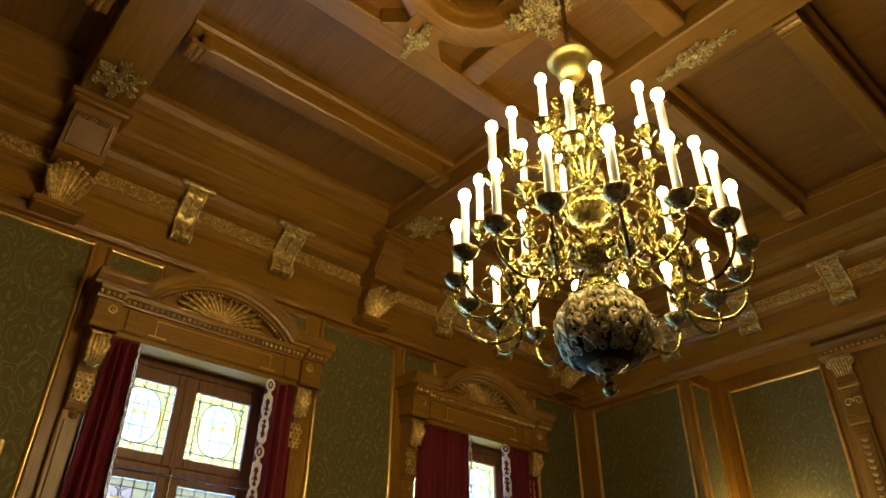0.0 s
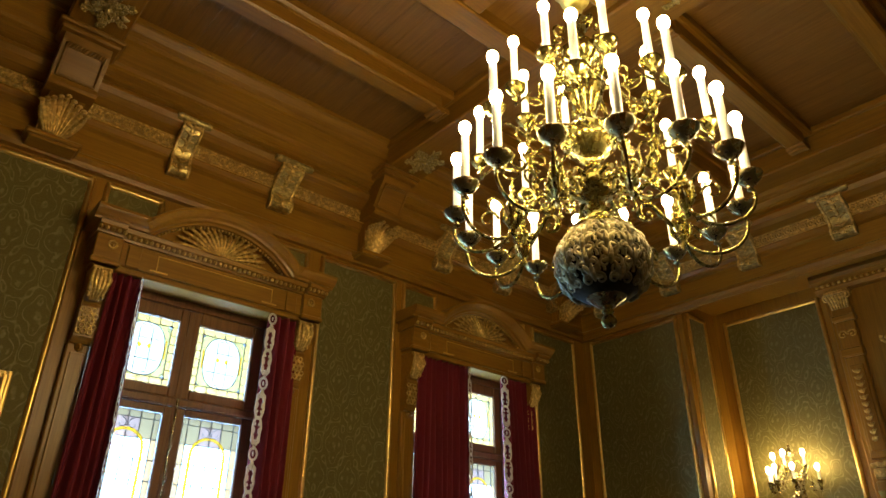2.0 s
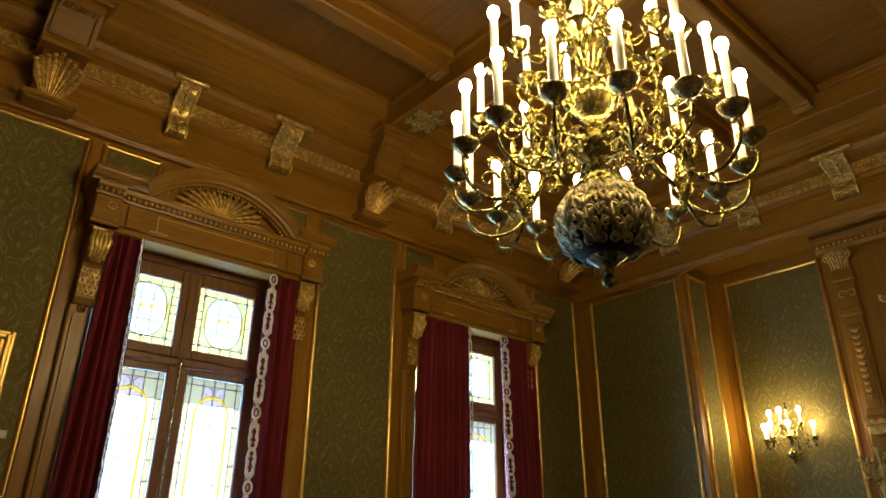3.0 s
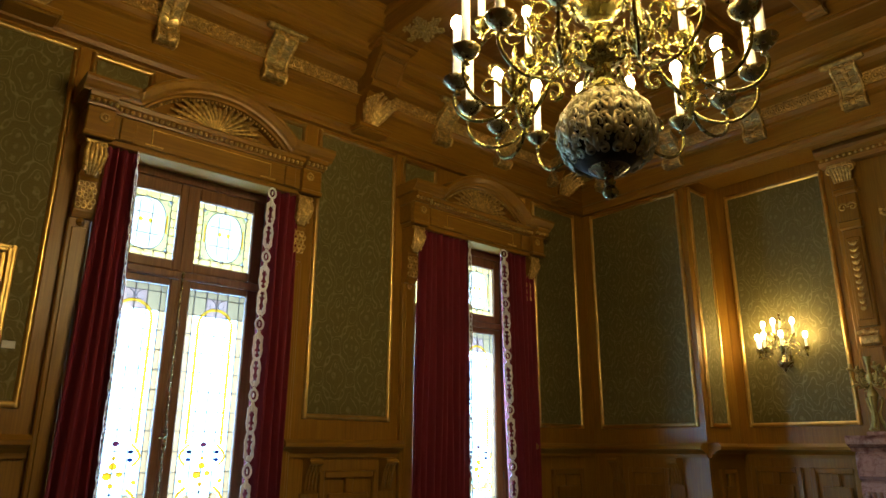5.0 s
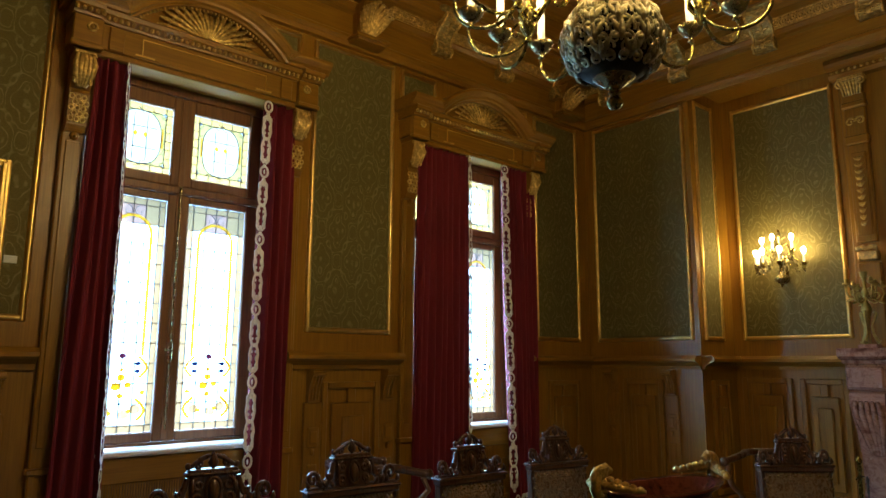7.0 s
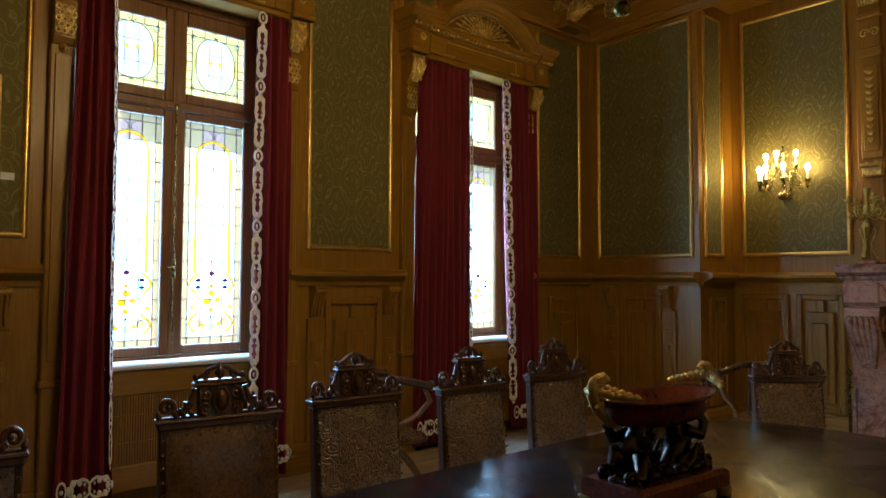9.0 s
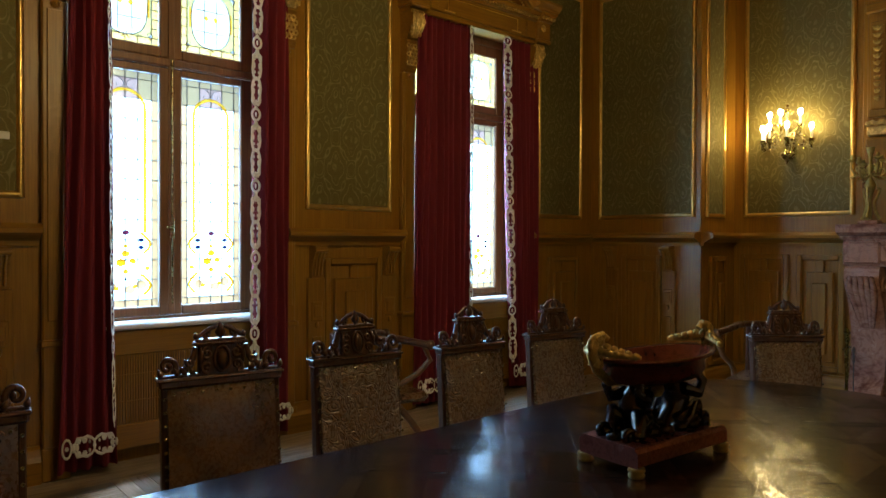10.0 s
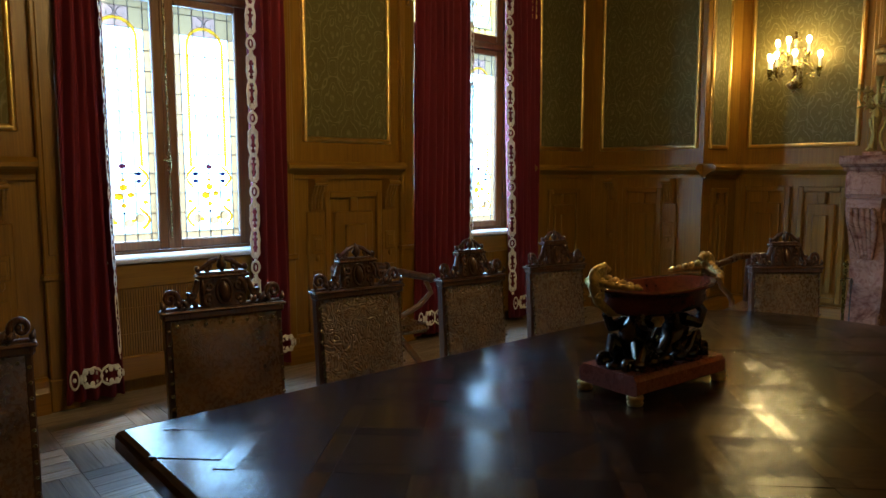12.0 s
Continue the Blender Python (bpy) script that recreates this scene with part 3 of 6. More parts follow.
def console():
    """Gilt scrolled console with an oak roll on top."""
    t = thing("cornice_console", "small gilded leaf console under an oak roll", "console", "cornice consoles")
    prof = [(0, -0.30), (0.05, -0.30), (0.075, -0.25), (0.07, -0.20), (0.05, -0.16), (0.06, -0.10), (0.10, -0.03), (0.15, 0.02), (0.185, 0.06), (0.185, 0.12), (0, 0.12)]
    part("body", Geo().mould(prof, (-0.056, 0, 0), (0.056, 0, 0), (0, -1), True), BAND, t)
    g = Geo()
    face = [(0.05, -0.30), (0.075, -0.25), (0.07, -0.20), (0.05, -0.16), (0.06, -0.10), (0.10, -0.03), (0.15, 0.02), (0.185, 0.06), (0.185, 0.12)]
    for sx in (-0.054, 0.054):                  # rope edges
        g.tube([(sx, -d - 0.002, z) for d, z in face], 0.0075, 6)
    g.tube([(0, -d - 0.004, z) for d, z in face[4:]], [0.008, 0.012, 0.014, 0.012, 0.008], 6)
    for s in (-1, 1):
        for d, z, e in ((0.075, -0.075, 0.020), (0.115, -0.015, 0.022), (0.16, 0.03, 0.022), (0.19, 0.075, 0.020)):
            g.leaf((0, z - 0.012), (s * (e + 0.024), z + 0.022), 0.013, 0.010, -d)
        g.scroll((s * 0.026, 0.095), 0.022, 0.006, 1, 1 - s * 7, 0.008, -0.192, 14, 6)
        g.scroll((s * 0.027, -0.235), 0.024, 0.006, 0, s * 7, 0.008, -0.080, 14, 6)
        g.leaf((0, -0.19), (s * 0.034, -0.150), 0.012, 0.010, -0.066)
        g.leaf((0, -0.285), (s * 0.034, -0.275), 0.010, 0.010, -0.064)
    g.leaf((0, -0.29), (0, -0.205), 0.016, 0.014, -0.074).ball((0, -0.20, 0.10), (0.012, 0.012, 0.014), 8)
    part("leaf", g, GOLD, t)
    part("roll", Geo().tube([(-0.10, -0.19, 0.145), (-0.08, -0.19, 0.145), (-0.06, -0.19, 0.145), (0.06, -0.19, 0.145), (0.08, -0.19, 0.145), (0.10, -0.19, 0.145)], [0.024, 0.034, 0.03, 0.03, 0.034, 0.024], 10), BAND, t)
    return t


first = console()
first.matrix_basis = pose(1.315, WY - 0.055, 4.52) @ Matrix.Diagonal((1.3, 1.1, 0.90, 1))
for cx in (2.165, 3.945, 4.78, 5.62, -0.40, -1.3):
    copy_thing(first, pose(cx, WY - 0.055, 4.52) @ Matrix.Diagonal((1.3, 1.1, 0.90, 1)))
for cy in (4.30, 3.44, 2.575, 1.71, 0.85, -0.02, -0.9):
    copy_thing(first, pose(XB - 0.055, cy, 4.52, 0, 0, -90) @ Matrix.Diagonal((1.3, 1.1, 0.90, 1)))


def beam_bracket():
    """Shell corbel, scrolled oak block and cap that carry a main beam."""
    t = thing("beam_bracket", "carved oak bracket with a gilded acanthus shell below a beam", "bracket", "beam brackets")
    part("shelf", Geo().box(-0.17, 0.17, -0.17, 0, -0.005, 0.03, 0.01).box(-0.15, 0.15, -0.15, 0, -0.025, -0.005, 0.006), OAK_X, t)
    g = Geo()
    g.mould([(0, -0.02), (0.04, -0.02), (0.07, 0.06), (0.10, 0.18), (0.17, 0.29), (0.20, 0.32), (0, 0.32)], (-0.11, 0, 0), (0.11, 0, 0), (0, -1))
    part("corbel", g, OAK_Z, t)
    s = Geo()
    for k in range(-4, 5):
        a = k * 0.2
        pts = []
        for q in range(7):
            u = q / 6
            pts.append((math.sin(a) * (0.03 + 0.16 * u) * 1.0, -0.05 - 0.075 * u - 0.06 * u * u - (0.03 if q == 6 else 0), 0.03 + (0.28 - 0.025 * abs(k)) * u))
        s.tube(pts, [0.012, 0.017, 0.022, 0.026, 0.029, 0.026, 0.014], 7, 0.6)
        s.tube([(p[0], p[1] - 0.016, p[2]) for p in pts[1:]], [0.004, 0.006, 0.007, 0.007, 0.006, 0.003], 5)
        for q in (3, 4, 5):                      # serrated edges
            for e in (-1, 1):
                s.ball((pts[q][0] + e * 0.020, pts[q][1] - 0.004, pts[q][2] + 0.016), (0.010, 0.010, 0.016), 6)
        s.ball((pts[-1][0] * 1.04, pts[-1][1] - 0.015, pts[-1][2]), (0.022, 0.020, 0.014), 8)
    part("shell", s, GOLD, t, "gilded acanthus shell")
    part("block", Geo().mould([(0, 0.33), (0.28, 0.33), (0.30, 0.35), (0.30, 0.38), (0.27, 0.40), (0.33, 0.50), (0.40, 0.60), (0.42, 0.66), (0, 0.66)], (-0.15, 0, 0), (0.15, 0, 0), (0, -1)), CEIL_X, t)
    f = Geo().tube([(-0.12, -0.285, 0.40), (-0.12, -0.335, 0.49), (-0.12, -0.405, 0.59)], 0.008, 5).tube([(0.12, -0.285, 0.40), (0.12, -0.335, 0.49), (0.12, -0.405, 0.59)], 0.008, 5)
    f.tube([(-0.12, -0.285, 0.40), (0.12, -0.285, 0.40)], 0.008, 5)
    for k in range(11):
        f.tube([(-0.115 + 0.022 * k, -0.392, 0.565), (-0.10 + 0.022 * k, -0.412, 0.592)], [0.009, 0.009], 6)
    part("scale_panel", f, CEIL_Y, t, "rope band and moulded edges")
    part("cap", Geo().box(-0.19, 0.19, -0.47, 0, 0.66, 0.70, 0.012).box(-0.21, 0.21, -0.49, 0, 0.70, 0.735, 0.012), CEIL_X, t)
    return t


b0 = beam_bracket()
b0.matrix_basis = pose(0.47, WY - 0.06, Z_BEAM - 0.737)
for bx in (-2.20, 3.09, 5.72):
    copy_thing(b0, pose(bx, WY - 0.06, Z_BEAM - 0.737))


# ---- damask panels ----
def damask_panel(name, m, w, z0, z1, label):
    """Damask field in a gilt frame, centred on x, against the plane y = 0."""
    t = thing(name, label, "wall panel", "damask wall panels", "structure", at=m)
    part("damask", Geo().box(-w / 2 + 0.012, w / 2 - 0.012, -0.006, 0.0, z0 + 0.012, z1 - 0.012), DAMASK, t)
    prof = [(0, -0.022), (0.012, -0.020), (0.023, -0.010), (0.026, 0.0), (0.021, 0.012), (0.008, 0.016), (0.0, 0.022)]
    g = Geo()
    for z in (z0, z1):
        g.mould([(d, q) for d, q in prof], (-w / 2, 0, z), (w / 2, 0, z), (0, -1), True)
    for sx in (-w / 2, w / 2):
        g.put([(sx + q, -d, z) for z in (z0 - 0.02, z1 + 0.02) for d, q in prof], [(i, (i + 1) % 7, 7 + (i + 1) % 7, 7 + i) for i in range(7)], True)
    part("gilt_frame", g, GOLD_LINE, t, "thin gilt moulding")
    return t


P_N = lambda x: pose(x, WY, 0)
Z0P, Z1P = 1.70, 4.03
damask_panel("damask_panel", P_N(-0.04), 1.66, Z0P, Z1P, "olive-green damask wall panel in a gilt frame")
damask_panel("damask_panel", P_N(3.066), 0.775, Z0P, Z1P, "olive-green damask wall panel in a gilt frame")
damask_panel("damask_panel", P_N(5.665), 0.675, Z0P, Z1P, "olive-green damask wall panel in a gilt frame")
for wx in WX:
    for s in (-1, 1):
        damask_panel("small_damask_panel", P_N(wx + s * 0.62), 0.38, 3.72, Z1P, "small damask panel beside a window pediment")
damask_panel("damask_panel", pose(XB, 4.038, 0, 0, 0, -90), 1.08, Z0P, Z1P, "olive-green damask wall panel in a gilt frame")
damask_panel("damask_panel", pose(XR, 2.812, 0, 0, 0, -90), 0.965, Z0P + 0.008, Z1P + 0.045, "olive-green damask wall panel lit by a sconce")
damask_panel("damask_panel", pose(6.47, YR, 0), 0.33, Z0P, Z1P + 0.05, "narrow damask panel on the recess side")

# ---- dado ----
RAIL = [(0, 1.40), (0.03, 1.40), (0.035, 1.43), (0.06, 1.445), (0.085, 1.46), (0.125, 1.475), (0.13, 1.50), (0.115, 1.515), (0.10, 1.53), (0, 1.53)]
BASE = [(0, 0), (0.075, 0), (0.075, 0.13), (0.06, 0.16), (0.05, 0.20), (0.03, 0.215), (0, 0.215)]


def run(name, profile, segs, label, category):
    for p0, p1, out in segs:
        mat = OAK_X if abs(out[1]) else OAK_Y
        solo(name, Geo().mould(profile, (*p0, 0), (*p1, 0), out), mat, label, category, kind="structure")


NS = [((XW, WY), (0.88, WY), (0, -1)), ((2.475, WY), (3.55, WY), (0, -1)), ((5.15, WY), (XB, WY), (0, -1))]
ES = [((XB, WY), (XB, YR - 0.002), (-1, 0)), ((XB - 0.002, YR), (XR, YR), (0, -1)), ((XR, YR), (XR, YS), (-1, 0))]
run("dado_rail", RAIL, NS + ES, "moulded oak dado rail", "dado rail")
run("baseboard", BASE, NS + ES, "tall moulded oak baseboard", "baseboard")


def dado_panel(m, w, z0, z1, label="raised and stepped oak dado panel"):
    t = thing("dado_panel", label, "wall panel", "oak dado panels", "structure", at=m)
    h = w / 2
    part("surround", Geo().box(-h, -h + 0.05, -0.034, 0, z0, z1, 0.008).box(h - 0.05, h, -0.034, 0, z0, z1, 0.008).box(-h + 0.05, h - 0.05, -0.034, 0, z1 - 0.05, z1, 0.008).box(-h + 0.05, h - 0.05, -0.034, 0, z0, z0 + 0.05, 0.008), OAK_Z, t)
    f = Geo()
    q = h - 0.09
    if q > 0.05:
        f.box(-q, q, -0.034, 0, z0 + 0.09, z1 - 0.16, 0.008).box(-0.035, 0.035, -0.034, 0, z1 - 0.16, z1 - 0.05, 0.006)
        f.box(-q * 0.55, q * 0.55, -0.058, -0.032, z0 + 0.16, z1 - 0.26, 0.010)
    part("field", f if f.v else Geo().box(-h + 0.065, h - 0.065, -0.014, 0, z0 + 0.06, z1 - 0.06, 0.008), OAK_Z, t)
    return t


def dado_pilaster(m):
    """Narrow pilaster with a scroll bracket under the rail."""
    t = thing("dado_pilaster", "oak pilaster strip with a scrolled bracket under the rail", "pilaster", "oak dado pilasters", "structure", at=m)
    part("strip", Geo().box(-0.075, 0.075, -0.030, 0, 0.21, 1.15, 0.006).box(-0.05, 0.05, -0.045, -0.028, 0.82, 0.97, 0.008).box(-0.032, 0.032, -0.055, -0.043, 0.85, 0.94, 0.006).box(-0.04, 0.04, -0.042, -0.028, 0.30, 0.70, 0.005), OAK_Z, t)
    g = Geo().mould([(0, 1.15), (0.04, 1.15), (0.045, 1.22), (0.06, 1.28), (0.09, 1.33), (0.105, 1.36), (0.105, 1.395), (0, 1.395)], (-0.05, 0, 0), (0.05, 0, 0), (0, -1))
    for k in (-1, 0, 1):
        g.tube([(0.028 * k, -0.044, 1.17), (0.028 * k, -0.062, 1.27), (0.028 * k, -0.1, 1.35)], 0.01, 5)
    g.tube([(-0.055, -0.1, 1.365), (0.055, -0.1, 1.365)], 0.02, 8)
    g.ball((0, -0.035, 0.79), (0.02, 0.015, 0.03), 6)
    part("bracket", g, OAK_X, t, "scrolled oak bracket")


for mid in (3.09, 0.33, -0.85):
    dado_panel(P_N(mid), 0.54, 0.24, 1.30)
    for s in (-1, 1):
        dado_pilaster(P_N(mid + s * 0.345))
dado_panel(P_N(5.72), 0.50, 0.24, 1.28)
dado_panel(pose(XB, 4.06, 0, 0, 0, -90), 0.46, 0.24, 1.30)
for cy in (4.42, 3.745):
    dado_pilaster(pose(XB, cy, 0, 0, 0, -90))
dado_panel(pose(6.52, YR, 0), 0.34, 0.24, 1.30, "narrow oak dado panel on the recess side")
dado_panel(pose(XR, 3.11, 0, 0, 0, -90), 0.48, 0.24, 1.32)
dado_panel(pose(XR, 2.59, 0, 0, 0, -90), 0.42, 0.24, 1.32)


# ---- windows ----
def window(name, wx):
    t = thing(name, "tall oak casement window with leaded stained glass", "window", "stained-glass windows", "structure", at=pose(wx, WY + 0.19, 0))
    fr = Geo()
    zt, zm0 = 3.34, 2.575
    fr.box(-0.66, -0.60, -0.04, 0.10, SILL, HEAD, 0.006).box(0.60, 0.66, -0.04, 0.10, SILL, HEAD, 0.006).box(-0.60, 0.60, -0.04, 0.10, zt, HEAD, 0.006).box(-0.60, 0.60, -0.04, 0.10, SILL, SILL + 0.02, 0.004)
    fr.box(-0.60, 0.60, -0.05, 0.08, 2.62, 2.68, 0.012)
    part("window_frame", fr, SASH, t)
    part("window_sill", Geo().box(-0.63, 0.63, -0.26, -0.045, SILL - 0.035, SILL + 0.004, 0.012), TRIM, t, "pale window sill")
    part("reveal", Geo().box(-0.66, -0.645, -0.19, -0.045, SILL, HEAD).box(0.645, 0.66, -0.19, -0.045, SILL, HEAD).box(-0.645, 0.645, -0.19, -0.045, HEAD - 0.02, HEAD), OAK_Z, t)
    for s in (-1, 1):
        for za, zb, g0, g1, upper in ((zm0 + 0.107, zt, 2.755, 3.24, True), (SILL + 0.022, zm0 + 0.043, 0.985, 2.567, False)):
            a, b = (0.003, 0.597) if s > 0 else (-0.597, -0.003)
            p0, p1 = (0.075, 0.507) if s > 0 else (-0.507, -0.075)
            sash = part("sash", Geo().box(a, p0, -0.03, 0.03, za, zb, 0.008).box(p1, b, -0.03, 0.03, za, zb, 0.008).box(p0, p1, -0.03, 0.03, za, g0, 0.008).box(p0, p1, -0.03, 0.03, g1, zb, 0.008), SASH, t)
            lead = Geo()
            xs = [p0, p0 + 0.045, p0 + 0.135, (p0 + p1) / 2, p1 - 0.135, p1 - 0.045, p1]
            n = 8 if upper else 13
            zs = [g0] + [g0 + 0.05 + (g1 - g0 - 0.10) * k / (n - 2) for k in range(n - 1)] + [g1]
            for x in xs[1:-1]:
                if upper and x not in (xs[1], xs[-2]):
                    lead.box(x - 0.002, x + 0.002, -0.006, 0.006, g0, zs[1]).box(x - 0.002, x + 0.002, -0.006, 0.006, zs[-2], g1)
                else:
                    lead.box(x - 0.0024, x + 0.0024, -0.006, 0.006, g0, g1)
            for z in zs[1:-1]:
                if z in (zs[1], zs[-2]) or not upper:
                    lead.box(p0, p1, -0.0055, 0.0055, z - 0.0020, z + 0.0020)
                else:
                    lead.box(p0, p0 + 0.045, -0.0055, 0.0055, z - 0.002, z + 0.002).box(p1 - 0.045, p1, -0.0055, 0.0055, z - 0.002, z + 0.002)
            cx, cz = (p0 + p1) / 2, (g0 + g1) / 2
            for i in range(6):
                for j in range(n):
                    edge = i in (0, 5) or j in (0, n - 1)
                    if upper:
                        if not edge:
                            continue
                        mat = G_CREAM
                    else:
                        mat = (G_TEAL if j >= n - 2 else G_BLUE) if edge or (j == n - 2 and i in (1, 4)) else G_MAUVE if j == n - 2 else G_CLEAR
                    pane = part("pane", Geo().box(xs[i] + 0.002, xs[i + 1] - 0.002, -0.0015, 0.0015, zs[j] + 0.0015, zs[j + 1] - 0.0015), mat, sash)
                    pane.visible_shadow = False
            orn = Geo()
            if upper:
                lobed = lambda a: (0.148 * math.cos(a) * (1 - 0.04 * math.cos(4 * a)), 0.200 * math.sin(a) * (1 - 0.04 * math.cos(4 * a)))
                fx, fz = xs[-2] - cx - 0.002, zs[-2] - cz - 0.002
                inner_ring, outer_ring = [], []
                for k in range(48):
                    a = 2 * math.pi * k / 48
                    c_, s_ = math.cos(a), math.sin(a)
                    q_ = min(fx / max(abs(c_), 1e-6), fz / max(abs(s_), 1e-6))
                    inner_ring.append((cx + lobed(a)[0], cz + lobed(a)[1]))
                    outer_ring.append((cx + c_ * q_, cz + s_ * q_))
                for k in range(12):
                    ids = [(4 * k + q) % 48 for q in range(5)]
                    ring = [outer_ring[q] for q in ids] + [inner_ring[q] for q in reversed(ids)]
                    m_ = len(ring)
                    pane = part("pane", Geo().put([(x, y, z) for y in (-0.0015, 0.0015) for x, z in ring], [tuple(range(m_)), tuple(range(2 * m_ - 1, m_ - 1, -1))] + [(q, (q + 1) % m_, m_ + (q + 1) % m_, m_ + q) for q in range(m_)]), G_GREEN, sash)
                    pane.visible_shadow = False
                    (xa, za), (xb, zb_) = inner_ring[4 * k], outer_ring[4 * k]
                    lead.tube([(xa, 0, za), (xb, 0, zb_)], 0.002, 4)
                pane = part("oval_pane", Geo().put([(x, y, z) for y in (-0.0015, 0.0015) for x, z in inner_ring], [tuple(range(48)), tuple(range(95, 47, -1))]), G_OVAL, sash)
                pane.visible_shadow = False
                for sx in (-0.045, 0.045):
                    lead.tube([(cx + sx, 0, cz - 0.165), (cx + sx, 0, cz + 0.165)], 0.003, 4)
                for sz in (-0.075, 0.075):
                    lead.tube([(cx - 0.115, 0, cz + sz), (cx + 0.115, 0, cz + sz)], 0.003, 4)
                orn.tube([(cx + lobed(k * math.pi / 16)[0], -0.006, cz + lobed(k * math.pi / 16)[1]) for k in range(32)], 0.0035, 4, closed=True)
                for sx in (-1, 1):
                    orn.scroll((cx + sx * 0.03, cz + 0.185), 0.03, 0.01, 1.57, 1.57 + sx * 5, 0.003, -0.006)
                    orn.scroll((cx + sx * 0.155, cz + 0.17), 0.03, 0.01, 1.57, 1.57 - sx * 5, 0.003, -0.006)
                    orn.scroll((cx + sx * 0.03, cz - 0.185), 0.03, 0.01, -1.57, -1.57 - sx * 5, 0.003, -0.006)
                    orn.scroll((cx + sx * 0.155, cz - 0.18), 0.028, 0.01, -1.57, -1.57 + sx * 5, 0.003, -0.006)
                part("leaded_scrolls", orn, LEAD, sash)
                for sx in (-0.033, 0.033):
                    d = part("amber_jewel", Geo().put([(cx + sx - 0.017, -0.007, cz + 0.02), (cx + sx, -0.007, cz + 0.042), (cx + sx + 0.017, -0.007, cz + 0.02), (cx + sx, -0.007, cz - 0.002), (cx + sx, -0.012, cz + 0.02)], [(0, 1, 4), (1, 2, 4), (2, 3, 4), (3, 0, 4)]), G_AMBER, sash)
                    d.visible_shadow = False
                side = Geo()
                for sx in (-1, 1):
                    side.tube([(cx + sx * 0.15, -0.0075, cz + 0.08 - 0.02 * k) for k in range(8)], 0.006, 4, 0.4)
                part("amber_glass", side, G_AMBER, sash).visible_shadow = False
            else:
                arch = [(cx - 0.125, -0.006, g0 + 0.5), (cx - 0.125, -0.006, g1 - 0.25)] + [(cx - 0.125 * math.cos(k * 0.314), -0.006, g1 - 0.25 + 0.12 * math.sin(k * 0.314)) for k in range(11)] + [(cx + 0.125, -0.006, g0 + 0.5)]
                part("amber_arch", Geo().tube(arch, 0.011, 5, 0.5), G_AMBER, sash).visible_shadow = False
                for sx in (-1, 1):
                    orn.scroll((cx + sx * 0.04, g1 - 0.1), 0.04, 0.01, 1.57, 1.57 + sx * 5, 0.003, -0.006)
                part("leaded_scrolls", orn, LEAD, sash)
                fl = Geo()
                for dx, dz, r in ((-0.06, 0.13, 0.02), (0.06, 0.14, 0.018), (0, 0.36, 0.03), (-0.03, 0.30, 0.035), (0.045, 0.31, 0.025), (0, 0.24, 0.022), (-0.14, 0.26, 0.02), (0.14, 0.26, 0.02), (0.0, 0.41, 0.016)):
                    fl.ball((cx + dx, -0.007, g0 + dz), (r, 0.004, r * 0.8), 7)
                for sx in (-1, 1):
                    fl.tube([(cx + sx * (0.115 + 0.045 * math.sin(k * 0.5)), -0.006, g0 + 0.36 + 0.02 * k) for k in range(8)], 0.009, 4, 0.4)
                    fl.tube([(cx + sx * (0.115 + 0.045 * math.sin(k * 0.5)), -0.006, g0 + 0.08 + 0.02 * k) for k in range(8)], 0.010, 4, 0.4)
                part("yellow_flowers", fl, G_AMBER, sash).visible_shadow = False
                bl = Geo()
                for sx in (-1, 1):
                    bl.ball((cx + sx * 0.10, -0.008, g0 + 0.40), (0.02, 0.004, 0.014), 7).ball((cx + sx * 0.10, -0.008, g0 + 0.45), (0.02, 0.004, 0.014), 7)
                bl.ball((cx, -0.008, g0 + 0.19), (0.008, 0.004, 0.008), 6)
                part("blue_buds", bl, G_COBALT, sash).visible_shadow = False
                part("violet_bud", Geo().ball((cx, -0.008, g0 + 0.5), (0.026, 0.004, 0.018), 7), G_VIOLET, sash).visible_shadow = False
                lt = Geo()
                for dx, dz in ((-0.09, 0.12), (0.03, 0.1), (0.1, 0.13)):
                    lt.ball((cx + dx, -0.0065, g0 + dz + 0.02), (0.04, 0.003, 0.035), 7)
                part("aqua_glass", lt, G_BLUE, sash).visible_shadow = False
            part("leading", lead, LEAD, sash)
    part("meeting_strip", Geo().box(-0.022, 0.022, -0.042, -0.031, SILL + 0.025, 3.33, 0.004), SASH, t)
    part("bolt", Geo().tube([(0.0, -0.055, 1.0), (0.0, -0.055, 2.66)], 0.006, 6).lathe([(0.012, 0), (0.012, 0.05)], (0, -0.055, 2.62), 8).box(-0.014, 0.014, -0.06, -0.04, 1.45, 1.58, 0.004), OLD_BRASS, t)
    part("handle", Geo().tube([(0.0, -0.06, 1.525), (0.0, -0.09, 1.525), (-0.05, -0.095, 1.525)], 0.007, 6), BRASS, t)
    hinge = Geo()
    for z in (1.2, 1.85, 2.4, 2.85, 3.15):
        for sx in (-0.598, 0.598):
            hinge.tube([(sx, -0.035, z), (sx, -0.035, z + 0.06)], 0.007, 6)
    part("hinges", hinge, IRON, t)


for k, wx in enumerate(WX):
    window("window_%d" % (k + 1), wx)


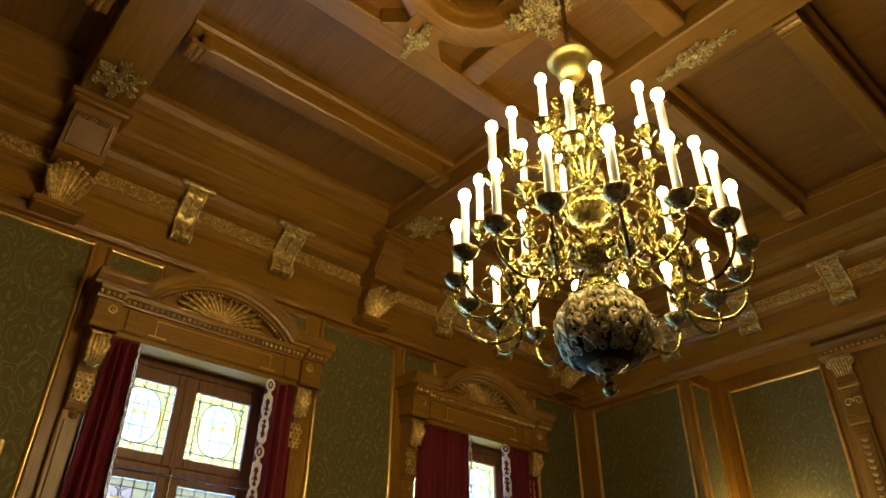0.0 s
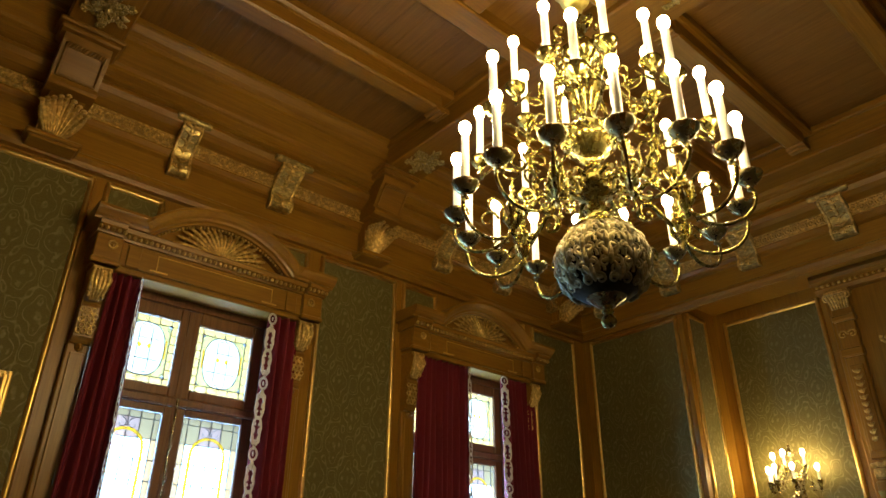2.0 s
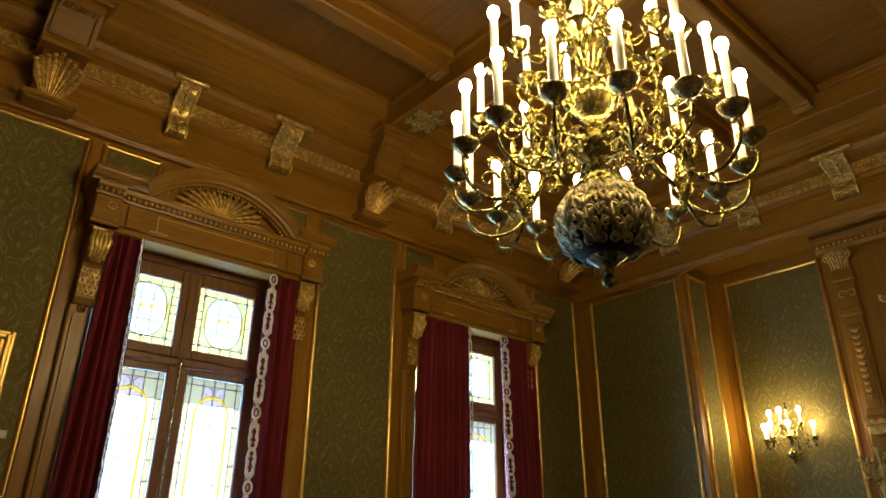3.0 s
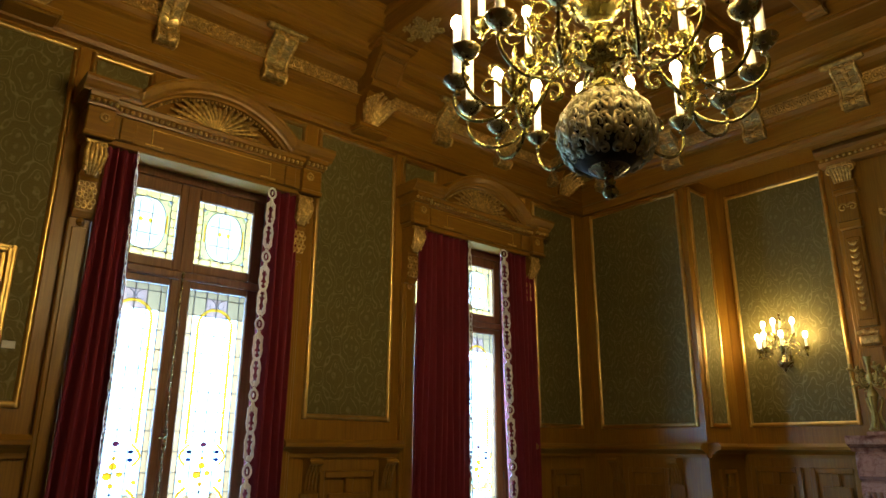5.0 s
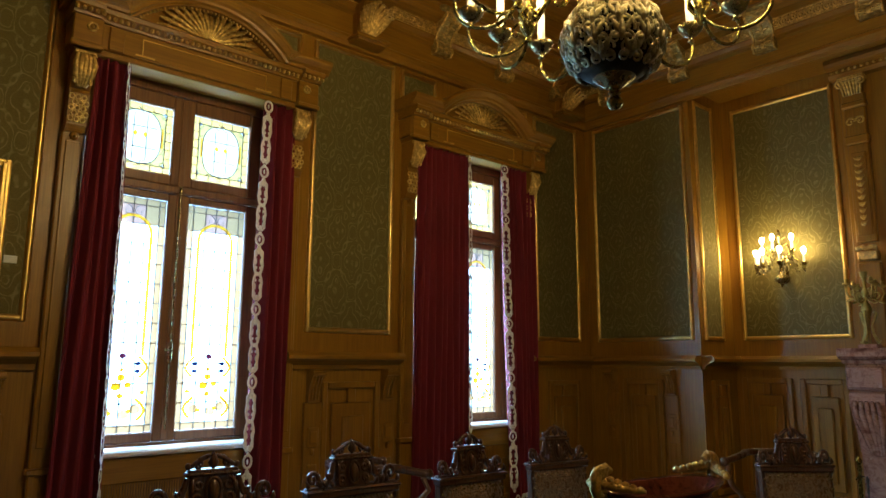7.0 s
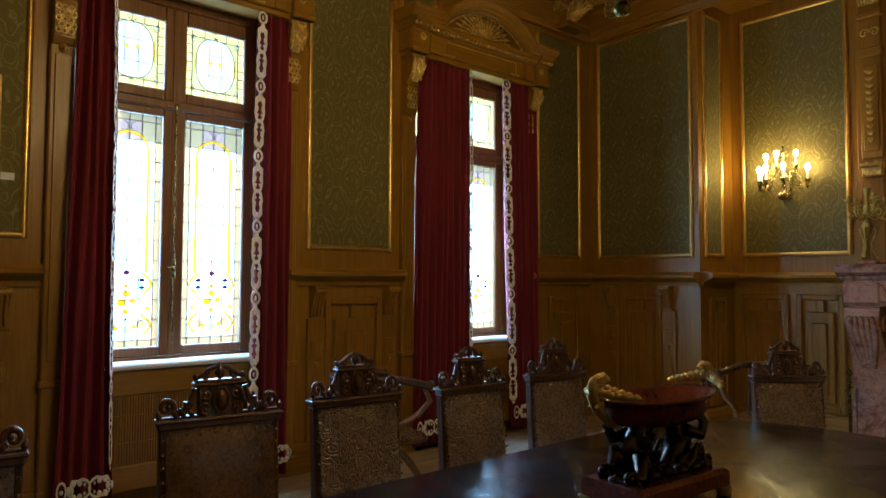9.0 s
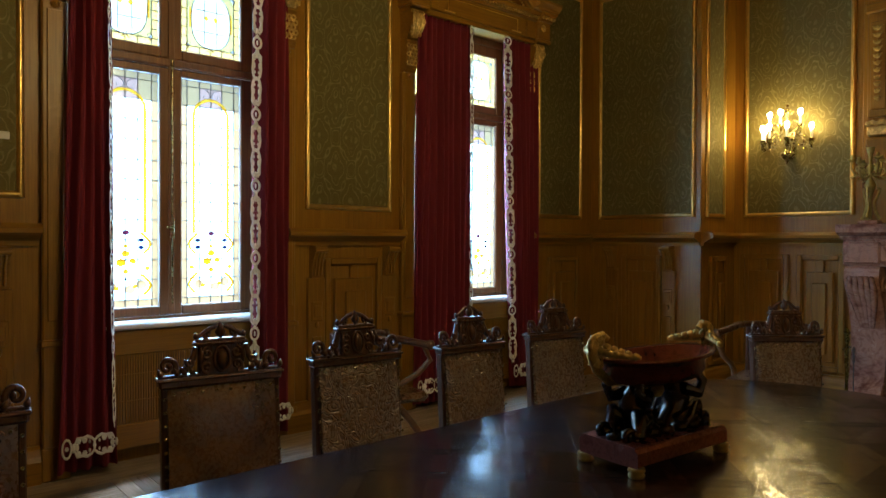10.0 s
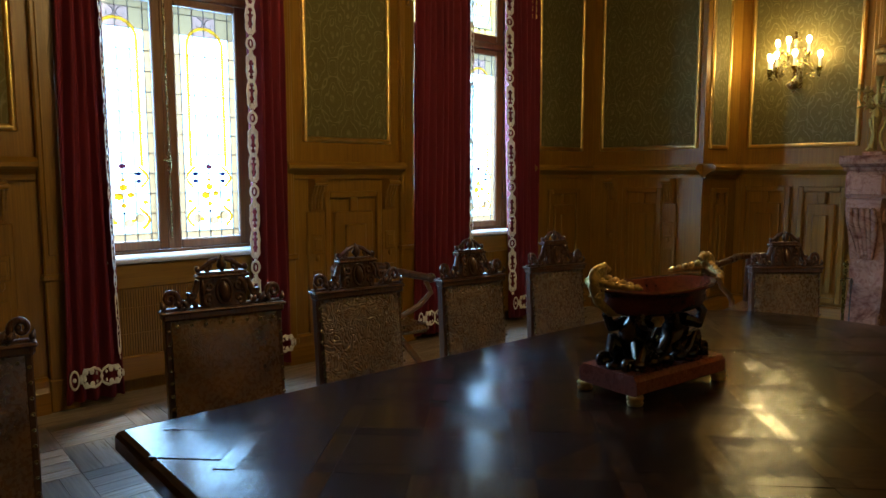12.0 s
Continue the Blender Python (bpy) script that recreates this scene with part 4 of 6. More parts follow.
def radiator_cover(wx):
    t = thing("radiator_cover", "oak radiator cover with a fine slatted grille under a window", "radiator cover", "radiator covers", at=pose(wx, WY, 0))
    part("frame", Geo().box(-0.62, 0.62, -0.03, 0.02, 0.70, SILL - 0.04, 0.008).box(-0.62, 0.62, -0.03, 0.02, 0.10, 0.26, 0.008).box(-0.62, -0.56, -0.03, 0.02, 0.26, 0.70, 0.006).box(0.56, 0.62, -0.03, 0.02, 0.26, 0.70, 0.006), OAK_X, t)
    g = Geo()
    for k in range(70):
        x = -0.553 + 1.106 * k / 69
        g.box(x - 0.005, x + 0.005, -0.018, -0.006, 0.26, 0.70)
    g.box(-0.556, 0.556, -0.006, 0.0, 0.26, 0.70).box(-0.556, 0.556, -0.022, -0.018, 0.57, 0.578).box(-0.556, 0.556, -0.022, -0.018, 0.40, 0.408)
    part("grille", g, OAK_Z, t)


for wx in WX:
    radiator_cover(wx)


# ---- window surrounds ----
def hood(wx):
    t = thing("window_hood", "oak window hood with arched pediment and gilded shell", "window hood", "window hoods", at=pose(wx + 0.017, WY, 0))
    part("frieze", Geo().box(-0.86, 0.86, -0.17, 0, 3.40, 3.57, 0.006).box(-0.84, 0.84, -0.155, 0, 3.36, 3.40, 0.006), OAK_X, t)
    for s in (-1, 1):
        b = Geo()
        b.box(s * 0.775 - 0.085, s * 0.775 + 0.085, -0.215, -0.17, 3.365, 3.57, 0.006).box(s * 0.775 - 0.095, s * 0.775 + 0.095, -0.225, -0.17, 3.365, 3.40, 0.008)
        part("end_block", b, OAK_X, t)
        part("frieze_block", Geo().box(s * 0.60 - 0.045, s * 0.60 + 0.045, -0.19, -0.17, 3.40, 3.56, 0.005), OAK_X, t)
    gl = Geo().box(-0.44, 0.44, -0.176, -0.17, 3.535, 3.541).box(-0.44, -0.434, -0.176, -0.17, 3.43, 3.535).box(0.434, 0.44, -0.176, -0.17, 3.43, 3.535)
    gl.box(-0.48, -0.36, -0.182, -0.172, 3.415, 3.425).box(0.36, 0.48, -0.182, -0.172, 3.415, 3.425)
    part("gilt_line", gl, GOLD_LINE, t)
    for s in (-1, 1):
        part("roundel", Geo().tube([(s * 0.755 + 0.026 * math.cos(k * 0.7854), -0.22, 3.505 + 0.026 * math.sin(k * 0.7854)) for k in range(8)], 0.009, 6, closed=True).ball((s * 0.755, -0.218, 3.505), 0.012, 6), GOLD, t)
    bed = [(0, 3.57), (0.185, 3.57), (0.19, 3.585), (0.205, 3.60), (0.235, 3.615), (0.24, 3.64), (0.225, 3.655), (0, 3.66)]
    cyma = [(0, 3.645), (0.262, 3.645), (0.27, 3.662), (0.29, 3.672), (0.315, 3.70), (0.322, 3.715), (0.322, 3.735), (0.305, 3.742), (0, 3.748)]
    part("cornice", Geo().mould(bed, (-0.70, 0, 0), (0.70, 0, 0), (0, -1)), OAK_X, t)
    for s in (-1, 1):
        a, b = sorted((s * 0.702, s * 0.872))
        part("cornice_end", Geo().mould([(q * 1.0 + (0.045 if q else 0), z) for q, z in bed], (a, 0, 0), (b, 0, 0), (0, -1)), OAK_X, t)
        a, b = sorted((s * 0.56, s * 0.915))
        part("cornice_cap", Geo().mould(cyma, (a, 0, 0), (b, 0, 0), (0, -1)), OAK_X, t)
    d = Geo()
    for k in range(46):
        x = -0.86 + 1.72 * k / 45
        d.ball((x, -0.222 - (0.045 if abs(x) > 0.70 else 0), 3.592), (0.014, 0.018, 0.018), 7)
    tagged(part("bead_moulding", d, GOLD, t, "gilded bead moulding"), kind="stuff")
    # arched pediment
    R, cz = 0.81, 3.175
    a0 = math.asin((3.745 - cz) / R) - 0.075
    arch = Geo()
    prof = [(0.0, 0.0), (0.0, 0.305), (0.008, 0.322), (0.026, 0.322), (0.034, 0.313), (0.060, 0.29), (0.072, 0.27), (0.088, 0.262), (0.092, 0.235), (0.105, 0.225), (0.105, 0.0)]
    n, steps = len(prof), 26
    vs = []
    for i in range(steps + 1):
        a = a0 + (math.pi - 2 * a0) * i / steps
        vs += [((R - q) * math.cos(a), -d_, cz + (R - q) * math.sin(a)) for q, d_ in prof]
    arch.put(vs, [(i * n + k, i * n + (k + 1) % n, (i + 1) * n + (k + 1) % n, (i + 1) * n + k) for i in range(steps) for k in range(n)])
    part("arch", arch, OAK_X, t)
    half = (R - 0.10) * math.cos(a0) + 0.02
    tym = [((R - 0.10) * math.cos(a), -0.13, cz + (R - 0.10) * math.sin(a)) for a in [a0 + (math.pi - 2 * a0) * i / 20 for i in range(21)]]
    part("tympanum", Geo().put([(half, -0.13, 3.64)] + tym + [(-half, -0.13, 3.64)], [tuple(range(23))]), OAK_X, t)
    bead = Geo()
    for i in range(44):
        a = a0 + (math.pi - 2 * a0) * (i + 0.5) / 44
        bead.ball(((R - 0.118) * math.cos(a), -0.205, cz + (R - 0.118) * math.sin(a)), 0.0115, 6)
    tagged(part("arch_bead_moulding", bead, GOLD, t, "gilded bead moulding"), kind="stuff")
    sh = Geo()
    zb = 3.655
    for k in range(17):
        a = math.radians(5 + 170 * k / 16)
        L = 0.235 + 0.13 * abs(math.cos(a))
        ex, ez = math.cos(a) * L, math.sin(a) * L * 0.86
        pts = [(ex * q, -0.150 - 0.045 * math.sin(q * 2.6), zb + ez * q) for q in (0.10, 0.3, 0.5, 0.7, 0.88, 1.0)]
        sh.tube(pts, [0.006, 0.008, 0.011, 0.014, 0.015, 0.006], 6, 0.7)
        for q in (0.45, 0.62, 0.80):              # leaflets along each ray
            for e in (-1, 1):
                px, pz = ex * q - e * math.sin(a) * 0.014, zb + ez * q + e * math.cos(a) * 0.014
                sh.ball((px, -0.175, pz), (0.010, 0.012, 0.010), 5)
    sh.ball((0, -0.165, zb + 0.012), (0.035, 0.03, 0.022), 8)
    part("shell", sh, GOLD, t, "gilded sunburst shell")
    return t


def hood_bracket():
    t = thing("hood_bracket", "gilded leaf and honeycomb bracket on an oak pilaster", "bracket", "hood brackets")
    part("pilaster", Geo().box(-0.07, 0.07, -0.05, 0, 0.0, 2.86, 0.008).box(-0.045, 0.045, -0.06, -0.048, 0.95, 2.80, 0.006).box(-0.085, 0.085, -0.075, 0, 0.80, 0.84, 0.008).box(-0.08, 0.08, -0.065, 0, 0.0, 0.2, 0.008), OAK_Z, t)
    prof = [(0, 2.86), (0.06, 2.86), (0.085, 2.90), (0.09, 3.0), (0.10, 3.10), (0.085, 3.13), (0.13, 3.18), (0.17, 3.25), (0.17, 3.32), (0.15, 3.362), (0, 3.362)]
    part("scroll", Geo().mould(prof, (-0.058, 0, 0), (0.058, 0, 0), (0, -1)), OAK_X, t)
    g = Geo()
    for j in range(5):
        for k in range(3):
            x, z = -0.034 + 0.034 * k + (0.017 if j % 2 else 0) - 0.008, 2.93 + 0.036 * j
            g.tube([(x + 0.016 * math.cos(q * 1.047), -0.099, z + 0.018 * math.sin(q * 1.047)) for q in range(6)], 0.0068, 5, closed=True)
    tagged(part("honeycomb", g, GOLD, t), "gilded honeycomb panel", kind="stuff")
    l = Geo()
    for k in range(-2, 3):
        l.tube([(0.01 * k, -0.115, 3.14), (0.022 * k, -0.155, 3.20), (0.027 * k, -0.185, 3.27), (0.022 * k, -0.178, 3.33)], [0.012, 0.019, 0.019, 0.01], 6, 0.8)
    for s in (-1, 1):
        l.scroll((s * 0.03, 3.325), 0.028, 0.008, 0, s * 6, 0.008, -0.178)
        l.ball((s * 0.045, -0.14, 3.17), (0.015, 0.02, 0.025), 6)
    l.tube([(-0.06, -0.165, 3.345), (0.06, -0.165, 3.345)], 0.016, 8)
    part("leaf", l, GOLD, t, "gilded acanthus leaf")
    part("drop", Geo().ball((0, -0.055, 2.835), (0.03, 0.02, 0.03), 8).ball((0, -0.075, 2.83), 0.012, 6), OAK_X, t)
    return t


hb = None
for wx in WX:
    hood(wx)
    for s in (-1, 1):
        m = pose(wx + 0.01 + s * 0.76, WY, 0)
        if hb is None:
            hb = hood_bracket()
            hb.matrix_basis = m
        else:
            copy_thing(hb, m)


# ---- curtains ----
def chain_trim(g, pts, face, width):
    """White chain and lily embroidery along a line of points; face: outward."""
    one = Geo()
    w = width / 2
    flat = dict(n=6, squash=0.22)
    # a ring with its tongue, then a long cartouche with two waists
    one.tube([(0.86 * w * math.sin(k * 0.524), 0, -0.205 + 0.040 * math.cos(k * 0.524)) for k in range(12)], 0.0088, closed=True, **flat)
    one.ball((0, 0, -0.205), (w * 0.24, 0.003, 0.020), 6).ball((0, 0, -0.145), (w * 0.5, 0.003, 0.018), 6).ball((0, 0, 0.25), (w * 0.42, 0.003, 0.016), 6)
    for s in (-1, 1):
        rail = [(0.30, -0.135), (0.85, -0.115), (0.80, -0.06), (0.92, -0.02), (0.72, 0.02), (0.42, 0.045), (0.72, 0.07), (0.92, 0.11), (0.78, 0.15), (0.85, 0.205), (0.30, 0.235)]
        one.tube([(s * w * x, 0, z) for x, z in rail], [0.006, 0.0095, 0.010, 0.0105, 0.010, 0.011, 0.010, 0.0105, 0.010, 0.0095, 0.006], **flat)
        for z in (-0.10, -0.045, 0.135, 0.19):
            one.ball((s * w * 0.60, 0, z), (w * 0.34, 0.003, 0.026), 7)
        one.ball((s * w * 0.40, 0, 0.0), (w * 0.2, 0.003, 0.012), 6)
        one.ball((s * w * 0.40, 0, 0.09), (w * 0.2, 0.003, 0.012), 6)
    one.ball((0, 0, -0.115), (w * 0.45, 0.003, 0.022), 6).ball((0, 0, 0.212), (w * 0.45, 0.003, 0.022), 6).ball((0, 0, 0.045), (w * 0.45, 0.003, 0.016), 6)
    for a, b in zip(pts, pts[1:]):
        a, b = Vector(a), Vector(b)
        d = (b - a)
        n = max(int(round(d.length / (0.50 if abs(d.z) > abs(d.x) else 0.34))), 1)
        z = d.normalized()
        yv = -Vector(face)
        yv = (yv - z * yv.dot(z)).normalized()
        xv = yv.cross(z)
        for k in range(n):
            p = a + d * (k + 0.5) / n
            g.merge(one, Matrix(((xv.x, yv.x, z.x, p.x), (xv.y, yv.y, z.y, p.y), (xv.z, yv.z, z.z, p.z), (0, 0, 0, 1))) @ Matrix.Diagonal((1, 1, d.length / n / 0.50, 1)))


def curtain(x0t, x1t, x0b, x1b, inner, label, seed, wide=0.068):
    """A hanging curtain from the hood to the floor with a chain border."""
    t = thing("curtain", label, "curtain", "red velvet curtains")
    rnd = random.Random(seed)
    nx, nz, ztop, zbot = 64, 26, 3.40, 0.05
    folds = max(4, int(abs(x1t - x0t) / 0.065))
    ph = rnd.random() * 6
    vs = []

    def at(u, z):
        q = 1 - (z - zbot) / (ztop - zbot)
        xa, xb = x0t + (x0b - x0t) * q, x1t + (x1b - x1t) * q
        amp = 0.022 + 0.012 * q
        y = WY - 0.105 - amp * math.sin(u * folds * 2 * math.pi + ph + 0.5 * math.sin(z * 1.3 + ph)) - 0.012 * math.sin(u * folds * 4.4 + z)
        return (xa + (xb - xa) * u + 0.006 * math.sin(z * 2 + u * 9), y, z)

    for j in range(nz + 1):
        for i in range(nx + 1):
            vs.append(at(i / nx, ztop + (zbot - ztop) * j / nz))
    n = nx + 1
    cloth = part("cloth", Geo().put(vs, [(j * n + i, j * n + i + 1, (j + 1) * n + i + 1, (j + 1) * n + i) for j in range(nz) for i in range(nx)], True), VELVET, t)
    sol = cloth.modifiers.new("thickness", "SOLIDIFY")
    sol.thickness, sol.offset = 0.006, 0
    g = Geo()
    ui = 1.0 if inner > 0 else 0.0
    edge = [(p[0] - (0.018 if inner > 0 else -0.004), WY - 0.158, p[2]) for p in (at(ui, z) for z in (3.36, 2.36, 1.36, 0.30))]
    chain_trim(g, edge, ((0.88, -0.47, 0) if wide < 0.08 else (0.45, -0.89, 0)) if inner > 0 else (0, -1, 0), wide)
    lo, hi = at(0.03, 0.22), at(0.97, 0.22)
    chain_trim(g, [(lo[0], WY - 0.158, 0.20), (hi[0], WY - 0.158, 0.20)], (0, -1, 0), 0.13)
    part("border", g, TRIM, t, "white embroidered chain border")
    return t


curtain(1.045, 1.24, 0.95, 1.28, 1, "deep red velvet curtain with white chain border, drawn narrow", 1)
curtain(2.20, 2.455, 2.16, 2.48, -1, "deep red velvet curtain with white chain border, drawn narrow", 2)
curtain(3.665, 4.265, 3.615, 4.275, 1, "deep red velvet curtain with white chain border, hanging wide", 3, 0.09)
curtain(4.70, 5.165, 4.80, 5.19, -1, "deep red velvet curtain with white chain border", 4, 0.105)


# ---- chandelier ----
CH = (1.851, 1.299)


def candle_geo(h=0.205, r=0.0155):
    return Geo().lathe([(r, 0.0), (r, h), (r * 0.8, h + 0.004)], (0, 0, 0), 10)


def bulb_geo(r=0.0225):
    return Geo().lathe([(0.012, 0), (0.013, 0.006), (r * 0.72, 0.014), (r * 0.96, 0.026), (r, 0.036), (r * 0.86, 0.050), (r * 0.5, 0.059), (0.002, 0.062)], (0, 0, 0), 16)


def cup_geo(r=0.045):
    return Geo().lathe([(0.006, -0.052), (0.014, -0.048), (0.007, -0.038), (0.014, -0.030), (r * 0.55, -0.022), (r * 0.86, -0.004), (r, 0.010), (r * 0.97, 0.014), (r * 0.6, 0.0), (0.02, 0.006)], (0, 0, 0), 24)


CANDLE_ME, BULB_ME = candle_geo().mesh("candle", CANDLE), bulb_geo().mesh("bulb", LIT)
CUP_DARK, CUP_BRIGHT = cup_geo(0.05).mesh("drip_cup", OLD_BRASS), cup_geo().mesh("drip_cup", BRASS)
SHORT_ME, SMALL_BULB = candle_geo(0.085, 0.012).mesh("candle", CANDLE), bulb_geo(0.021).mesh("bulb", LIT_SMALL)


def candle_arm(root, arm_geo, metal_, cup_me, at, ang, tip, candle=None, bulb=None, rise=0.205):
    """An arm with its cup, candle and bulb, turned about the stem."""
    m = pose(*at, 0, 0, math.degrees(ang))
    arm = part("arm", arm_geo, metal_, root)
    arm.matrix_basis = m
    for name, me, dz in (("drip_cup", cup_me, 0), ("candle", candle or CANDLE_ME, 0.01), ("bulb", bulb or BULB_ME, 0.01 + rise)):
        ob = part(name, me, None, arm)
        ob.matrix_basis = pose(tip[0], 0, tip[1] + dz)
    return arm


def s_arm(r, drop, tip_z, th, leafy):
    """An S-shaped branch in the x-z plane from the stem out to the cup at (r, tip_z)."""
    g = Geo()
    pts = []
    for k in range(25):
        t = k / 24
        x = 0.05 + (r - 0.05) * (t ** 0.85) + 0.035 * math.sin(t * math.pi * 2)
        z = tip_z - 0.05 + (1 - t) * 0.12 - drop * math.sin(min(t * 1.08, 1) * math.pi) ** 1.5 * (0.4 + 0.9 * t)
        pts.append((x if t < 0.97 else r, 0, z))
    pts[-1] = (r, 0, tip_z - 0.045)
    pts[-2] = (r + 0.004, 0, tip_z - 0.085)
    g.tube(pts, th, 7)
    g.scroll((r * 0.48, tip_z + 0.02), 0.065, 0.014, -1.6, 5.0, th * 0.8, 0, 22, 6)
    g.scroll((r * 0.70, tip_z - drop + 0.015), 0.045, 0.010, 1.0, -5.2, th * 0.7, 0, 18, 6)
    if leafy:
        q = pts[13]
        g.lathe([(0.008, -0.06), (0.022, -0.045), (0.014, -0.03), (0.03, -0.01), (0.026, 0.01), (0.012, 0.03), (0.018, 0.05), (0.004, 0.075)], (q[0], 0, q[2]), 10)
        for s in (-1, 1):
            g.leaf((q[0], q[2]), (q[0] + s * 0.045, q[2] + 0.06), 0.014, 0.01)
            g.leaf((q[0], q[2] - 0.02), (q[0] + s * 0.05, q[2] - 0.06), 0.013, 0.01)
    return g


def u_arm(side):
    """One of a pair of branches: an S from the stem to a shared leafy knot, then a deep U up to the cup."""
    g = Geo()
    k = Vector((0.335, side * 0.066, -0.015))
    pts = [(0.04, 0.008 * side, 0.09), (0.09, 0.018 * side, 0.125), (0.15, 0.03 * side, 0.12), (0.21, 0.042 * side, 0.07), (0.26, 0.052 * side, 0.0), (0.30, 0.06 * side, -0.045), tuple(k)]
    g.tube(pts, 0.0075, 7)
    n = 16
    u = []
    for i in range(n + 1):
        a = math.pi * (1.08 + 0.92 * i / n)
        x = 0.455 + 0.115 * math.cos(a)
        z = -0.075 + 0.105 * math.sin(a)
        u.append((x, side * 0.066 * (1 - i / n) ** 1.3, z))
    u += [(0.571, 0, -0.062), (0.56, 0, -0.045)]
    g.tube([tuple(k)] + u, 0.0068, 7)
    g.scroll((0.435, -0.045), 0.042, 0.010, 3.0, -2.6, 0.0055, side * 0.03, 18, 6)
    g.scroll((0.205, 0.0), 0.048, 0.010, 1.2, 7.4, 0.0062, side * 0.042, 20, 6)
    g.scroll((0.13, 0.05), 0.036, 0.009, -1.2, 4.6, 0.0055, side * 0.03, 18, 6)
    if side > 0:
        g.lathe([(0.003, -0.13), (0.012, -0.115), (0.007, -0.10), (0.02, -0.075), (0.026, -0.05), (0.016, -0.02), (0.03, 0.0), (0.028, 0.02), (0.012, 0.035), (0.02, 0.055), (0.008, 0.075), (0.012, 0.09), (0.002, 0.13)], (k.x, k.y, k.z), 10)
        for q in range(5):
            a = q * 1.257
            g.tube([(k.x + 0.012 * math.cos(a), k.y + 0.012 * math.sin(a), k.z - 0.09 + 0.03 * (q % 2)), (k.x + 0.034 * math.cos(a), k.y + 0.034 * math.sin(a), k.z - 0.05 + 0.03 * (q % 2)), (k.x + 0.04 * math.cos(a), k.y + 0.04 * math.sin(a), k.z - 0.01 + 0.03 * (q % 2))], [0.006, 0.012, 0.004], 5)
    g.v = [(x * 0.929, y, z * 0.95) for x, y, z in g.v]
    return g


def chandelier():
    t = thing("chandelier", "large polished brass chandelier with lit candle bulbs and a pierced globe", "chandelier", at=pose(*CH, 0))
    part("rod", Geo().tube([(0, 0, 3.95), (0, 0, Z_BEAM + 0.005)], 0.012, 8).lathe([(0.02, 0), (0.07, 0.03), (0.09, 0.07)], (0, 0, Z_BEAM - 0.06), 16), BRASS, t)
    part("canopy_bell", Geo().lathe([(0.01, 3.72), (0.03, 3.735), (0.02, 3.76), (0.04, 3.772), (0.062, 3.79), (0.070, 3.82), (0.072, 3.85), (0.086, 3.868), (0.102, 3.875), (0.104, 3.885), (0.085, 3.89), (0.05, 3.93), (0.015, 3.96)], (0, 0, 0), 28), SATIN_BRASS, t, "polished brass bell")
    stem = [(0.012, 2.72), (0.035, 2.74), (0.028, 2.78), (0.075, 2.80), (0.095, 2.84), (0.09, 2.87), (0.04, 2.90), (0.03, 2.94), (0.05, 2.97), (0.10, 3.02), (0.115, 3.07), (0.09, 3.10),
            (0.04, 3.12), (0.035, 3.18), (0.06, 3.24), (0.085, 3.32), (0.07, 3.35), (0.03, 3.37), (0.03, 3.42), (0.07, 3.47), (0.075, 3.52), (0.035, 3.56), (0.022, 3.60), (0.045, 3.64), (0.05, 3.67), (0.02, 3.70), (0.012, 3.73)]
    part("stem", Geo().lathe(stem, (0, 0, 0), 24, 12, 0.05), BRASS, t)
    globe = part("globe", Geo().lathe([(0.03, 2.39)] + [(0.158 * math.sin(math.pi * q / 12), 2.515 - 0.15 * math.cos(math.pi * q / 12)) for q in range(2, 12)] + [(0.06, 2.675)], (0, 0, 0), 28), GLOBE, t, "brass globe painted near-black for its dark piercing")
    orn = Geo()
    for row, (el, cnt) in enumerate(((-34, 9), (-14, 12), (6, 13), (26, 12), (46, 9))):
        for k in range(cnt):
            az = 2 * math.pi * (k + 0.5 * (row % 2)) / cnt
            one = Geo()
            for s in (-1, 1):
                one.scroll((s * 0.020, 0.012), 0.022, 0.005, -0.5, -0.5 + s * 6.5, 0.0050, -0.002, 14, 5)
                one.scroll((s * 0.02, -0.022), 0.02, 0.005, 1.6, 1.6 - s * 6, 0.005, -0.003, 12, 5)
                one.leaf((0, -0.012), (s * 0.034, 0.040), 0.012, 0.005)
                one.leaf((0, -0.012), (s * 0.036, -0.020), 0.010, 0.004)
            one.leaf((0, -0.03), (0, 0.045), 0.011, 0.01).ball((0, -0.008, 0), 0.012, 6)
            e = math.radians(el)
            m = Matrix.Translation((0.16 * math.cos(e) * math.cos(az), 0.16 * math.cos(e) * math.sin(az), 2.515 + 0.152 * math.sin(e))) @ pose(0, 0, 0, 0, 0, math.degrees(az) + 90) @ pose(0, 0, 0, -el)
            orn.merge(one, m)
    part("globe_leafwork", orn, LEAFWORK, globe, "raised brass scrollwork")
    part("globe_collar", Geo().lathe([(0.10, 2.635), (0.112, 2.645), (0.105, 2.66), (0.07, 2.675), (0.045, 2.69), (0.04, 2.72), (0.05, 2.73)], (0, 0, 0), 24), BRASS, globe)
    part("globe_base", Geo().lathe([(0.03, 2.355), (0.055, 2.375), (0.09, 2.40), (0.122, 2.43), (0.13, 2.445), (0.125, 2.45)], (0, 0, 0), 28), OLD_BRASS, globe, "dark brass base bowl")
    part("finial", Geo().lathe([(0.003, 2.276), (0.02, 2.283), (0.028, 2.30), (0.02, 2.318), (0.012, 2.325), (0.022, 2.335), (0.014, 2.345), (0.02, 2.36), (0.03, 2.37)], (0, 0, 0), 16), BRASS, t)
    low = [u_arm(s).mesh("arm", BRASS) for s in (1, -1)]
    for k in range(16):
        candle_arm(t, low[k % 2], None, CUP_DARK, (0, 0, 2.735), 2 * math.pi * k / 16, (0.52, 0.0))
